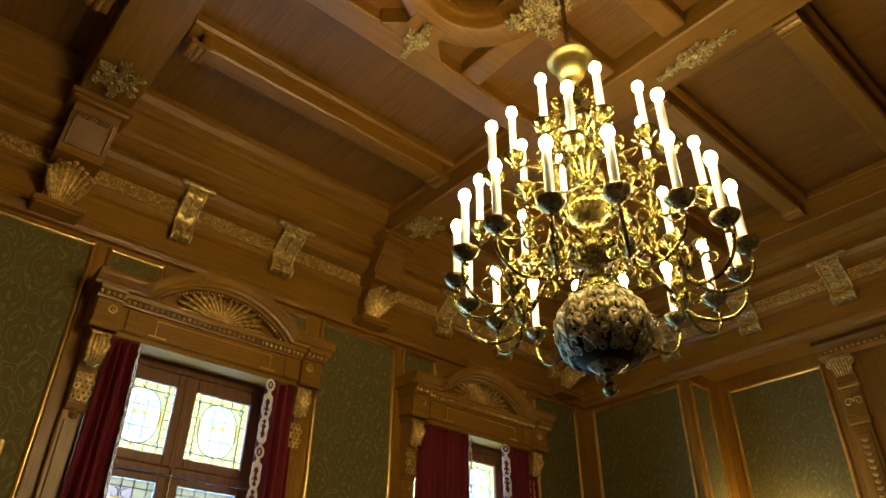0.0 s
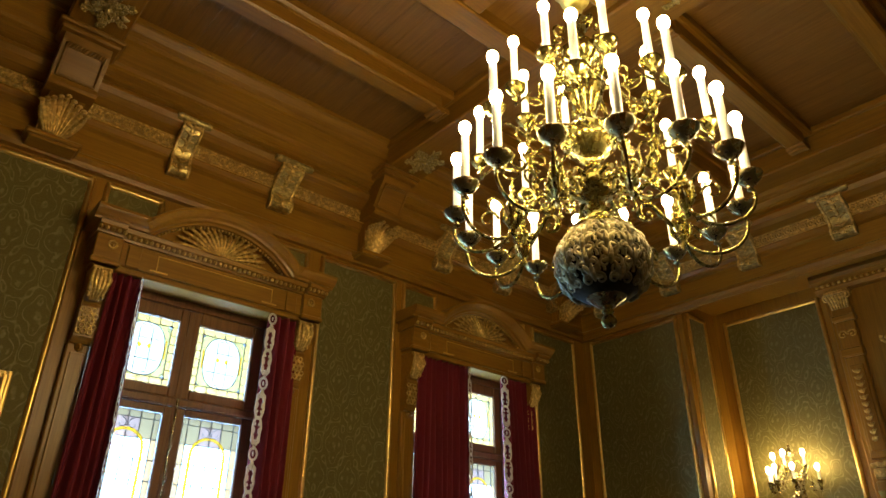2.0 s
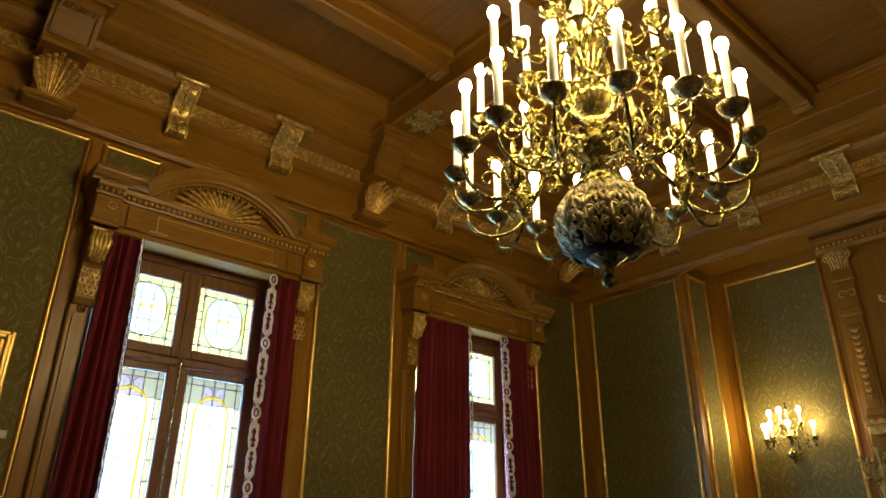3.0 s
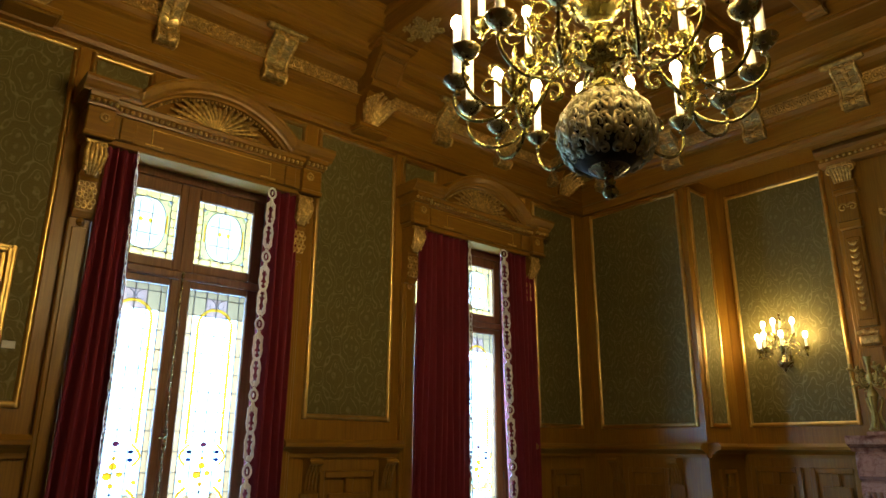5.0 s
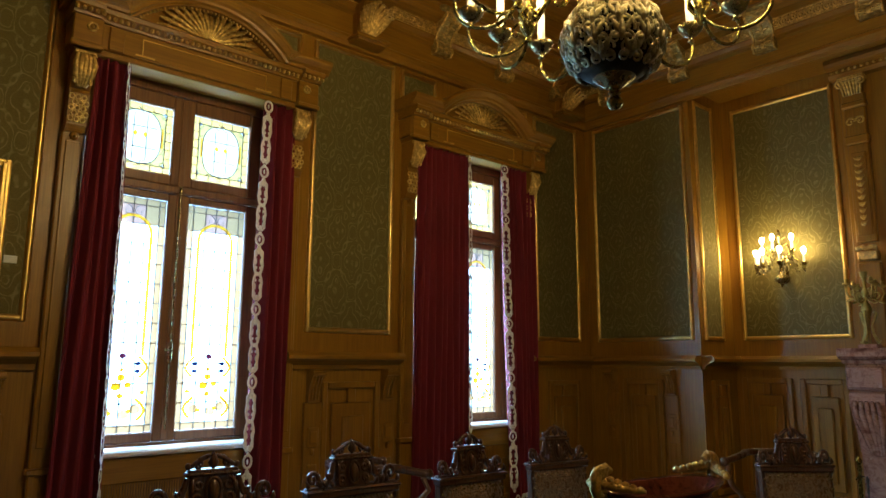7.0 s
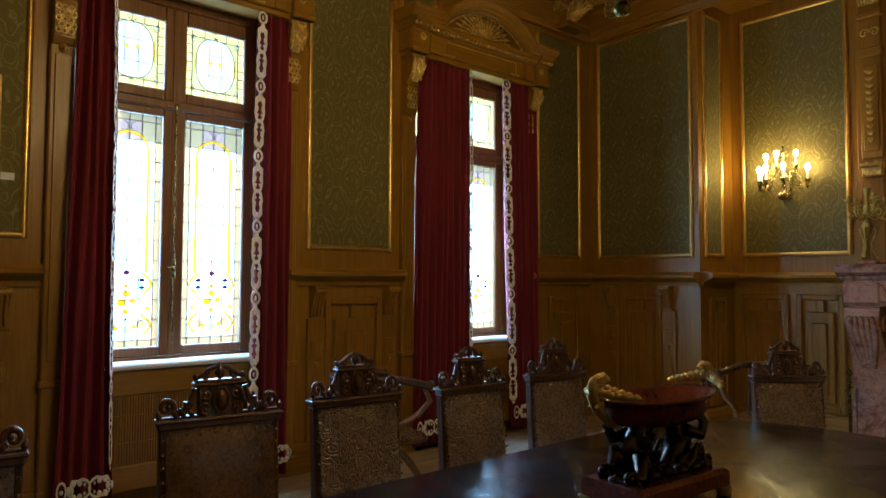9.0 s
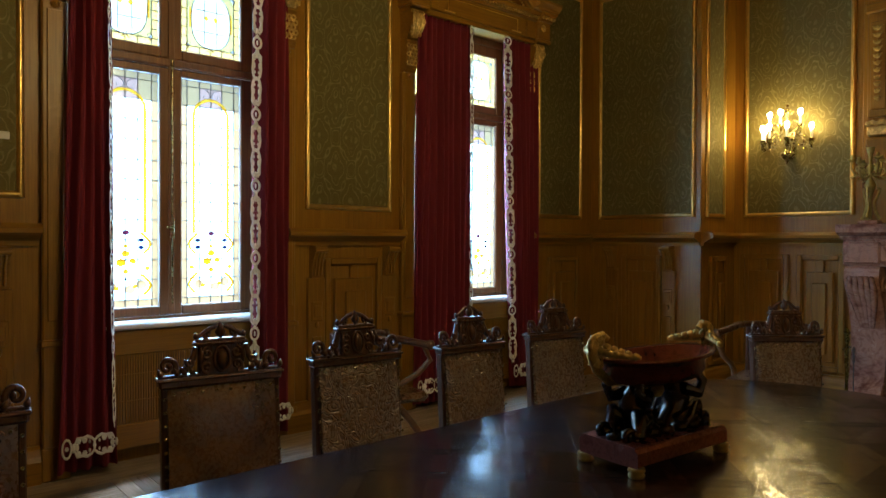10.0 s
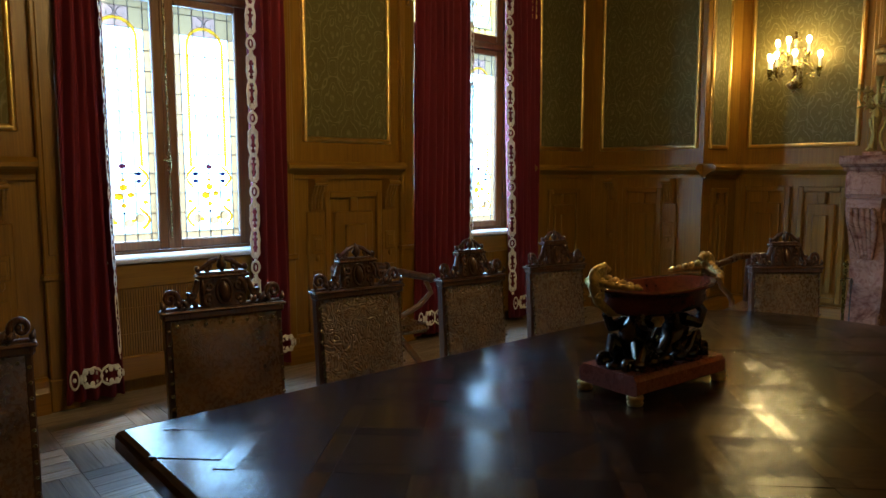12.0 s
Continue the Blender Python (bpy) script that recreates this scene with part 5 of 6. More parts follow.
    mid = s_arm(0.44, 0.09, 0.0, 0.0058, False).mesh("arm", BRASS)
    up = s_arm(0.285, 0.06, 0.0, 0.0055, False).mesh("arm", BRASS)
    for k in range(8):
        candle_arm(t, mid, None, CUP_BRIGHT, (0, 0, 3.035), 2 * math.pi * k / 8 + 0.56, (0.44, 0.0))
        candle_arm(t, up, None, CUP_BRIGHT, (0, 0, 3.283), 2 * math.pi * k / 8 + 0.16, (0.285, 0.0))
    # slim leafy spindles and scrolls between the tiers
    spindle = Geo().lathe([(0.004, -0.10), (0.010, -0.08), (0.005, -0.06), (0.016, -0.03), (0.013, 0.0), (0.005, 0.02), (0.010, 0.045), (0.004, 0.06), (0.006, 0.09), (0.001, 0.15)], (0.25, 0, 2.97), 8)
    spindle.scroll((0.205, 2.93), 0.045, 0.010, -1.5, 4.8, 0.0055, 0, 20, 6).scroll((0.285, 2.92), 0.036, 0.009, 1.0, -5.0, 0.005, 0, 18, 6)
    top_scroll = Geo().scroll((0.085, 3.60), 0.038, 0.008, -1.5, 4.8, 0.0055, 0, 18, 6)
    mid_scroll = Geo().scroll((0.115, 3.40), 0.040, 0.009, -1.5, 4.8, 0.006, 0, 18, 6).scroll((0.115, 3.47), 0.032, 0.008, 1.5, -4.8, 0.005, 0, 18, 6)
    for name, geo, turn in (("spindle", spindle, 12), ("top_scroll", top_scroll, 20), ("middle_scroll", mid_scroll, 33)):
        me = geo.mesh(name, BRASS)
        for k in range(8):
            part(name, me, None, t).matrix_basis = pose(0, 0, 0, 0, 0, 45 * k + turn)


chandelier()


# ---- wall sconce ----
def sconce():
    t = thing("wall_sconce", "gilt wall sconce with seven lit candle bulbs on a damask panel", "sconce", at=pose(XR - 0.01, 2.855, 2.45, 0, 0, -90))
    g = Geo().lathe([(0.004, -0.27), (0.02, -0.255), (0.012, -0.24), (0.045, -0.22), (0.07, -0.19), (0.06, -0.17), (0.02, -0.15), (0.018, -0.08), (0.03, -0.05), (0.015, 0.0), (0.012, 0.2), (0.02, 0.24), (0.004, 0.30)], (0, -0.11, 0), 12)
    g.box(-0.04, 0.04, -0.05, -0.004, -0.22, 0.05, 0.012)
    g.tube([(0, -0.03, -0.18), (0, -0.07, -0.2), (0, -0.11, -0.19)], 0.014, 6).scroll((0.03, 0.22), 0.04, 0.01, 3.1, 8, 0.006, -0.11).scroll((-0.03, 0.22), 0.04, 0.01, 0, -5, 0.006, -0.11)
    part("backplate", g, OLD_BRASS, t)
    arm_long, arm_short = s_arm(0.215, 0.06, 0.0, 0.006, False).mesh("arm", OLD_BRASS), s_arm(0.15, 0.05, 0.0, 0.0055, False).mesh("arm", OLD_BRASS)
    cup = cup_geo(0.028).mesh("drip_cup", BRASS)
    for ang, me, r, z in ((180, arm_long, 0.215, -0.06), (214, arm_long, 0.215, -0.06), (248, arm_long, 0.215, -0.06), (292, arm_long, 0.215, -0.06), (0, arm_long, 0.215, -0.06), (200, arm_short, 0.15, 0.07), (270, arm_short, 0.15, 0.07), (338, arm_short, 0.15, 0.07)):
        candle_arm(t, me, None, cup, (0, -0.11 if ang not in (0, 180) else -0.10, z), radians(ang), (r, 0.0), SHORT_ME, SMALL_BULB, 0.085)


sconce()

# ---- fireplace ----
def fireplace():
    t = thing("fireplace", "carved pink marble fireplace surround against the recess wall", "fireplace", at=pose(XR, 1.25, 0, 0, 0, -90))
    # local: x along the wall (towards -y in the room), -y out of the wall
    part("mantel_shelf", Geo().mould([(0, 1.46), (0.52, 1.46), (0.54, 1.49), (0.58, 1.50), (0.62, 1.52), (0.63, 1.555), (0.62, 1.585), (0, 1.585)], (-1.0, 0, 0), (1.0, 0, 0), (0, -1)), PINK, t)
    part("lintel", Geo().box(-0.98, 0.98, -0.52, 0, 1.24, 1.46, 0.012).box(-0.70, 0.70, -0.545, -0.52, 1.28, 1.42, 0.012), PINK, t)
    for s in (-1, 1):
        x0, x1 = (-0.96, -0.70) if s < 0 else (0.70, 0.96)
        leg = part("leg", Geo().mould([(0, 0), (0.56, 0), (0.56, 0.16), (0.50, 0.19), (0.40, 0.30), (0.36, 0.50), (0.37, 0.72), (0.44, 0.92), (0.52, 1.05), (0.55, 1.14), (0.54, 1.22), (0.50, 1.24), (0, 1.24)], (x0, 0, 0), (x1, 0, 0), (0, -1)), PINK, t)
        g = Geo()
        c = (x0 + x1) / 2
        for k in range(-2, 3):
            g.tube([(c + 0.02 * k, -0.385, 0.72), (c + 0.035 * k, -0.46, 0.92), (c + 0.045 * k, -0.54, 1.06), (c + 0.04 * k, -0.57, 1.16)], [0.012, 0.028, 0.03, 0.015], 6, 0.7)
        part("carved_leaf", g, PINK, leg, "carved marble leaf")
        for side in (x0 - 0.004, x1 + 0.004):
            for zc, yc, r in ((1.08, -0.42, 0.09), (0.9, -0.32, 0.06), (0.22, -0.42, 0.07)):
                part("volute", Geo().tube([(side, yc + r * (1 - 0.06 * q) * math.cos(q * 0.5), zc + r * (1 - 0.06 * q) * math.sin(q * 0.5)) for q in range(15)], 0.012, 5), PINK, leg)
        part("frieze_block", Geo().box(x0 - 0.01, x1 + 0.01, -0.56, -0.52, 1.26, 1.44, 0.014), PINK, t)
    part("firebox", Geo().box(-0.70, 0.70, -0.06, 0, 0.0, 1.24), BLACK, t, "sooty firebox")


fireplace()


def overmantel():
    t = thing("overmantel", "carved oak overmantel with gilded pilasters and oval mirror", "overmantel", at=pose(XR, 1.25, 0, 0, 0, -90))
    part("back", Geo().box(-0.98, 0.98, -0.08, 0, 1.59, 4.215, 0.01), OAK_Z, t)
    for s in (-1, 1):
        c = s * 0.845
        p = part("pilaster", Geo().box(c - 0.085, c + 0.085, -0.13, -0.08, 2.52, 3.42, 0.008).box(c - 0.06, c + 0.06, -0.145, -0.128, 2.58, 3.34, 0.006), OAK_Z, t)
        part("necking", Geo().box(c - 0.10, c + 0.10, -0.16, -0.08, 3.42, 3.50, 0.012), OAK_X, p)
        part("upper_block", Geo().box(c - 0.085, c + 0.085, -0.135, -0.08, 3.50, 3.76, 0.008), OAK_Z, p)
        part("cap_moulding", Geo().box(c - 0.105, c + 0.105, -0.165, -0.08, 3.76, 3.82, 0.014).box(c - 0.09, c + 0.09, -0.14, -0.08, 3.82, 3.90, 0.006), OAK_X, p)
        part("base_block", Geo().box(c - 0.09, c + 0.09, -0.14, -0.08, 1.6, 2.34, 0.01), OAK_Z, p)
        g = Geo()
        for k in range(11):
            z = 3.28 - 0.06 * k
            g.ball((c, -0.155, z), (0.02, 0.016, 0.022), 6)
            for q in (-1, 1):
                g.leaf((c, z - 0.02), (c + q * (0.042 - 0.002 * k), z + 0.02), 0.013, 0.012, -0.15)
        part("leaf_drop", g, GOLD, p, "gilded leaf drop")
        cap = Geo().box(c - 0.11, c + 0.11, -0.19, -0.08, 4.02, 4.06, 0.008)
        for k in range(-3, 4):
            cap.tube([(c + 0.022 * k, -0.15, 3.88), (c + 0.026 * k, -0.17, 3.96), (c + 0.03 * k, -0.20, 4.01)], [0.010, 0.013, 0.016], 6)
        for q in (-1, 1):
            cap.scroll((c + q * 0.085, 3.99), 0.04, 0.01, 1.57, 1.57 - q * 6.5, 0.012, -0.185)
        part("capital", cap, GOLD, p, "gilded capital")
        part("capital_leaf", Geo().scroll((c - 0.04, 3.63), 0.045, 0.01, 0, 7, 0.010, -0.14).scroll((c + 0.04, 3.63), 0.045, 0.01, 3.14, -4, 0.010, -0.14), GOLD, p)
        part("corbel", Geo().box(c - 0.08, c + 0.08, -0.16, -0.08, 2.36, 2.44, 0.01).tube([(c - 0.08, -0.16, 2.46), (c - 0.03, -0.17, 2.47), (c, -0.165, 2.455), (c + 0.03, -0.17, 2.47), (c + 0.08, -0.16, 2.46)], 0.022, 8), GOLD, p, "gilded corbel")
    fr = Geo().tube([(0.60 * math.cos(k * math.pi / 20), -0.11, 3.02 + 0.78 * math.sin(k * math.pi / 20)) for k in range(40)], 0.05, 8, closed=True)
    part("oval_frame", fr, OAK_X, t)
    bd = Geo()
    for k in range(80):
        a = k * math.pi / 40
        bd.ball((0.555 * math.cos(a), -0.15, 3.02 + 0.735 * math.sin(a)), 0.018, 6)
        if k % 4 == 0 and abs(math.sin(a)) > 0.5:
            bd.scroll((0.68 * math.cos(a), 3.02 + 0.86 * math.sin(a)), 0.05, 0.01, a, a + 6, 0.014, -0.12)
    part("oval_beads", bd, GOLD, t, "gilded bead and leaf border")
    part("mirror_glass", Geo().put([(0.55 * math.cos(k * math.pi / 20), -0.085, 3.02 + 0.73 * math.sin(k * math.pi / 20)) for k in range(40)], [tuple(range(40))]), MIRROR, t, "oval mirror glass")
    part("head", Geo().mould([(0.08, 4.06), (0.17, 4.06), (0.20, 4.09), (0.20, 4.13), (0.26, 4.15), (0.28, 4.18), (0.28, 4.215), (0.08, 4.215)], (-1.02, 0, 0), (1.02, 0, 0), (0, -1)), OAK_X, t)
    d = Geo()
    for k in range(40):
        d.ball((-0.98 + 1.96 * k / 39, -0.215, 4.11), (0.018, 0.016, 0.018), 6)
    part("gilt_eggs", d, GOLD, t, "gilded egg moulding")


overmantel()


def candelabrum():
    t = thing("candelabrum", "gilt bronze candelabrum with empty branches on the mantel shelf", "candelabrum", at=pose(6.42, 2.05, 1.587, 0, 0, -90))
    part("base", Geo().box(-0.075, 0.075, -0.06, 0.06, 0.0, 0.03, 0.008), PINK, t, "marble block base")
    g = Geo()
    for k in range(3):
        one = Geo().tube([(0.075, 0, 0.045), (0.06, 0, 0.06), (0.035, 0, 0.12), (0.03, 0, 0.18), (0.055, 0, 0.24), (0.07, 0, 0.29), (0.05, 0, 0.30)], [0.02, 0.015, 0.013, 0.012, 0.011, 0.011, 0.015], 6)
        g.merge(one, pose(0, 0, 0, 0, 0, 120 * k + 30))
    g.lathe([(0.012, 0.04), (0.016, 0.1), (0.01, 0.2), (0.03, 0.28), (0.045, 0.32), (0.03, 0.36), (0.012, 0.38), (0.02, 0.44), (0.03, 0.47), (0.012, 0.50), (0.015, 0.56), (0.03, 0.62), (0.035, 0.635)], (0, 0, 0), 10)
    part("stem", g, SATIN_BRASS, t)
    arm = Geo().tube([(0.015, 0, 0.40), (0.06, 0, 0.37), (0.11, 0, 0.39), (0.135, 0, 0.44), (0.13, 0, 0.49)], 0.008, 6).scroll((0.075, 0.44), 0.035, 0.008, -1.5, 4.5, 0.007).lathe([(0.01, 0.49), (0.03, 0.505), (0.033, 0.515), (0.014, 0.52), (0.013, 0.55)], (0.13, 0, 0), 8)
    arm.leaf((0.09, 0.38), (0.15, 0.36), 0.012, 0.01)
    me = arm.mesh("branch", SATIN_BRASS)
    for k in range(6):
        part("branch", me, None, t).matrix_basis = pose(0, 0, 0.03 * (k % 2), 0, 0, 60 * k + 10)


candelabrum()


def fire_tools():
    t = thing("fire_tool_stand", "brass and iron fire tool stand beside the fireplace", "fire tools", at=pose(6.12, 2.11, 0))
    part("stand", Geo().lathe([(0.09, 0), (0.08, 0.025), (0.02, 0.04), (0.012, 0.08), (0.010, 0.62), (0.02, 0.65), (0.012, 0.68), (0.025, 0.71), (0.004, 0.75)], (0, 0, 0), 10).tube([(-0.09, 0, 0.58), (0, 0, 0.60), (0.09, 0, 0.58)], 0.007, 6), BRASS, t)
    for sx in (-0.085, 0.085):
        part("poker", Geo().lathe([(0.005, 0.06), (0.005, 0.45), (0.011, 0.47), (0.008, 0.53), (0.014, 0.56), (0.003, 0.59)], (sx, -0.02, 0), 8), IRON if sx > 0 else BRASS, t)


fire_tools()


# ---- picture on the wall ----
def picture():
    t = thing("picture", "small painting in a stepped gilt frame on the damask", "picture", at=pose(0.385, WY - 0.012, 2.25))
    g = Geo()
    for w, h, d in ((0.27, 0.37, 0.03), (0.25, 0.35, 0.045), (0.22, 0.32, 0.035)):
        e = 0.03
        g.box(-w, -w + e, -d, 0, -h, h, 0.008).box(w - e, w, -d, 0, -h, h, 0.008).box(-w + e, w - e, -d, 0, h - e, h, 0.008).box(-w + e, w - e, -d, 0, -h, -h + e, 0.008)
    part("gilt_frame", g, GOLD_LINE, t)
    part("canvas", Geo().box(-0.20, 0.20, -0.012, -0.002, -0.30, 0.30), CANVAS, t, "dim brown canvas")
    solo("label_card", Geo().box(-0.035, 0.035, -0.008, 0, -0.022, 0.022, 0.002), PAPER, "small blank white card below the picture", "label", at=pose(0.70, WY - 0.008, 2.035))


picture()


# ---- table ----
TZ = 0.764


def table_outline(inset=0.0):
    pts = [(0.528 + inset, 0.10 + inset), (0.528 + inset, 1.955 - inset)]
    for x in (1.0, 1.4, 1.8, 2.1):
        pts.append((x, 1.955 - inset))
    for k in range(25):
        a = math.pi / 2 - math.pi * k / 24
        c, s = math.cos(a), math.sin(a)
        pts.append((2.3 + (1.18 - inset) * abs(c) ** (2 / 3), 1.0 + (0.955 - inset) * math.copysign(abs(s) ** (2 / 3), s)))
    for x in (2.1, 1.4):
        pts.append((x, 0.07 + inset))
    return pts


def slab(pts_z):
    """Stacks outlines into a closed solid."""
    n = len(pts_z[0][0])
    vs = [(x, y, z) for pts, z in pts_z for x, y in pts]
    m = len(pts_z)
    g = Geo().put(vs, [(i * n + k, i * n + (k + 1) % n, (i + 1) * n + (k + 1) % n, (i + 1) * n + k) for i in range(m - 1) for k in range(n)])
    return g.put(vs[:n], [tuple(range(n))]).put(vs[-n:], [tuple(range(n))])


table = thing("conference_table", "large dark oak table with an inlaid parquet top", "table")
part("tabletop", slab([(table_outline(0.02), TZ - 0.07), (table_outline(0.0), TZ - 0.055), (table_outline(0.0), TZ - 0.02), (table_outline(0.006), TZ - 0.008), (table_outline(0.02), TZ - 0.001)]), TABLE, table, "dark rounded table edge")
part("apron", slab([(table_outline(0.12), TZ - 0.18), (table_outline(0.12), TZ - 0.071)]), TABLE, table)
for lx, ly in ((0.85, 0.45), (0.85, 1.55), (2.9, 0.6), (2.9, 1.4)):
    part("leg", Geo().box(lx - 0.06, lx + 0.06, ly - 0.06, ly + 0.06, 0.0, 0.12, 0.01).lathe([(0.05, 0.12), (0.07, 0.2), (0.04, 0.26), (0.075, 0.40), (0.05, 0.5), (0.06, 0.582)], (lx, ly, 0), 12), TABLE, table)

# ---- centrepiece ----
def centrepiece():
    t = thing("bowl_centrepiece", "red porphyry bowl with gilt handles on black bronze figures", "centrepiece", at=pose(1.938, 1.247, TZ, 0, 0, -4.5) @ Matrix.Diagonal((0.95, 0.97, 1, 1)))
    part("plinth", Geo().mould([(-0.105, 0.028), (0.105, 0.028), (0.112, 0.034), (0.112, 0.072), (0.100, 0.080), (0.100, 0.086), (-0.100, 0.086), (-0.100, 0.080), (-0.112, 0.072), (-0.112, 0.034)], (-0.235, 0, 0), (0.235, 0, 0), (0, -1)), SLAB_RED, t, "polished red marble plinth")
    foot = Geo().lathe([(0.014, 0), (0.022, 0.002), (0.026, 0.010), (0.020, 0.016), (0.027, 0.022), (0.024, 0.029)], (0, 0, 0), 14, 12, 0.06).mesh("foot", GOLD)
    for sx in (-1, 1):
        for sy in (-1, 1):
            part("foot", foot, None, t, "gilt knurled foot").matrix_basis = pose(sx * 0.222, sy * 0.098, 0)
    for s, rot in ((-1, 0), (1, 180)):
        f = Geo()
        # crouching supporter: bent trunk, bowed head, raised arms, folded knees, rocky base
        f.tube([(0.025, 0, 0.09), (-0.012, 0, 0.135), (-0.026, 0, 0.185), (0.0, 0, 0.225), (0.012, 0, 0.262)], [0.040, 0.037, 0.043, 0.034, 0.026], 10)
        f.ball((0.022, 0.0, 0.235), (0.028, 0.026, 0.030), 8)
        for sy in (-1, 1):
            f.tube([(-0.01, sy * 0.036, 0.215), (-0.050, sy * 0.060, 0.200), (-0.072, sy * 0.058, 0.235), (-0.050, sy * 0.046, 0.272)], [0.021, 0.018, 0.015, 0.013], 7)
            f.tube([(0.015, sy * 0.026, 0.112), (-0.062, sy * 0.048, 0.158), (-0.060, sy * 0.052, 0.108), (-0.086, sy * 0.052, 0.095)], [0.028, 0.025, 0.018, 0.013], 7)
            f.ball((-0.045, sy * 0.048, 0.145), (0.026, 0.020, 0.022), 8)
            f.scroll((-0.102, 0.108), 0.024, 0.006, 0, 7, 0.010, sy * 0.045)
            f.scroll((-0.030, 0.125), 0.026, 0.006, 1, 8, 0.009, sy * 0.062)
            f.tube([(0.02, sy * 0.05, 0.10), (-0.01, sy * 0.062, 0.135), (-0.035, sy * 0.062, 0.175)], [0.014, 0.012, 0.007], 6)
        for k in range(11):
            f.ball((-0.105 + 0.019 * k, 0.056 * math.sin(k * 2.1), 0.099 + 0.006 * (k % 3)), (0.027, 0.028, 0.018), 7)
        for k in range(7):
            f.leaf((-0.02 + 0.008 * k, 0.14), (-0.065 + 0.02 * k, 0.118), 0.012, 0.012, -0.035)
        part("figure", f, BRONZE, t, "black bronze crouching figure").matrix_basis = pose(s * 0.085, 0, -0.012, 0, 0, rot) @ Matrix.Diagonal((1.12, 1.1, 1.03, 1))
    part("boss", Geo().lathe([(0.02, 0.19), (0.03, 0.21), (0.026, 0.225), (0.04, 0.235), (0.02, 0.262)], (0, 0, 0), 12), GOLD, t)
    prof = [(0.045, 0.258), (0.10, 0.262), (0.150, 0.275), (0.166, 0.295), (0.160, 0.318), (0.172, 0.330), (0.195, 0.340), (0.200, 0.346), (0.192, 0.350), (0.165, 0.345), (0.14, 0.31), (0.08, 0.288), (0.01, 0.282)]
    b = Geo().lathe(prof, (0, 0, 0), 40)
    b.v = [(x * 1.40, y * 0.66, z - 0.026 + 0.010 * (abs(x) / 0.2) ** 3) for x, y, z in b.v]
    part("bowl", b, PORPHYRY, t, "glossy dark red porphyry bowl")
    h = Geo()
    h.scroll((0.205, 0.385), 0.034, 0.012, 2.6, -3.2, 0.010, 0, 18, 7)
    h.tube([(0.10, 0.0, 0.265), (0.165, 0.0, 0.275), (0.205, 0.0, 0.315), (0.222, 0.0, 0.36), (0.205, 0.0, 0.41), (0.185, 0.0, 0.418)], [0.008, 0.012, 0.014, 0.016, 0.017, 0.012], 8)
    for q in (-1, 1):
        h.tube([(0.205, q * 0.012, 0.375), (0.196, q * 0.045, 0.366), (0.178, q * 0.082, 0.362), (0.152, q * 0.112, 0.358)], [0.015, 0.012, 0.010, 0.006], 6)
        for k in range(6):
            h.ball((0.206 - 0.009 * k, q * (0.010 + 0.018 * k), 0.392 - 0.006 * k), (0.012, 0.013, 0.011), 6)
            h.scroll((0.208, 0.33 + 0.016 * k), 0.014, 0.004, 0.5 * k, 0.5 * k + 6, 0.005, q * 0.012, 10, 5)
        for k in range(4):
            h.ball((0.205 - 0.007 * k, q * (0.018 + 0.02 * k), 0.382 - 0.005 * k), (0.010, 0.010, 0.009 - 0.001 * k), 6)
    h.ball((0.205, 0, 0.40), (0.012, 0.022, 0.014), 8).ball((0.222, 0, 0.37), (0.009, 0.016, 0.016), 8)
    h.v = [(x * 1.38, y * 0.92, z - 0.018) for x, y, z in h.v]
    me = h.mesh("handle", GOLD)
    part("handle", me, None, t, "gilt leafy handle")
    part("handle", me, None, t, "gilt leafy handle").matrix_basis = pose(0, 0, 0, 0, 0, 180)


centrepiece()


# ---- chairs ----
raw_part = part


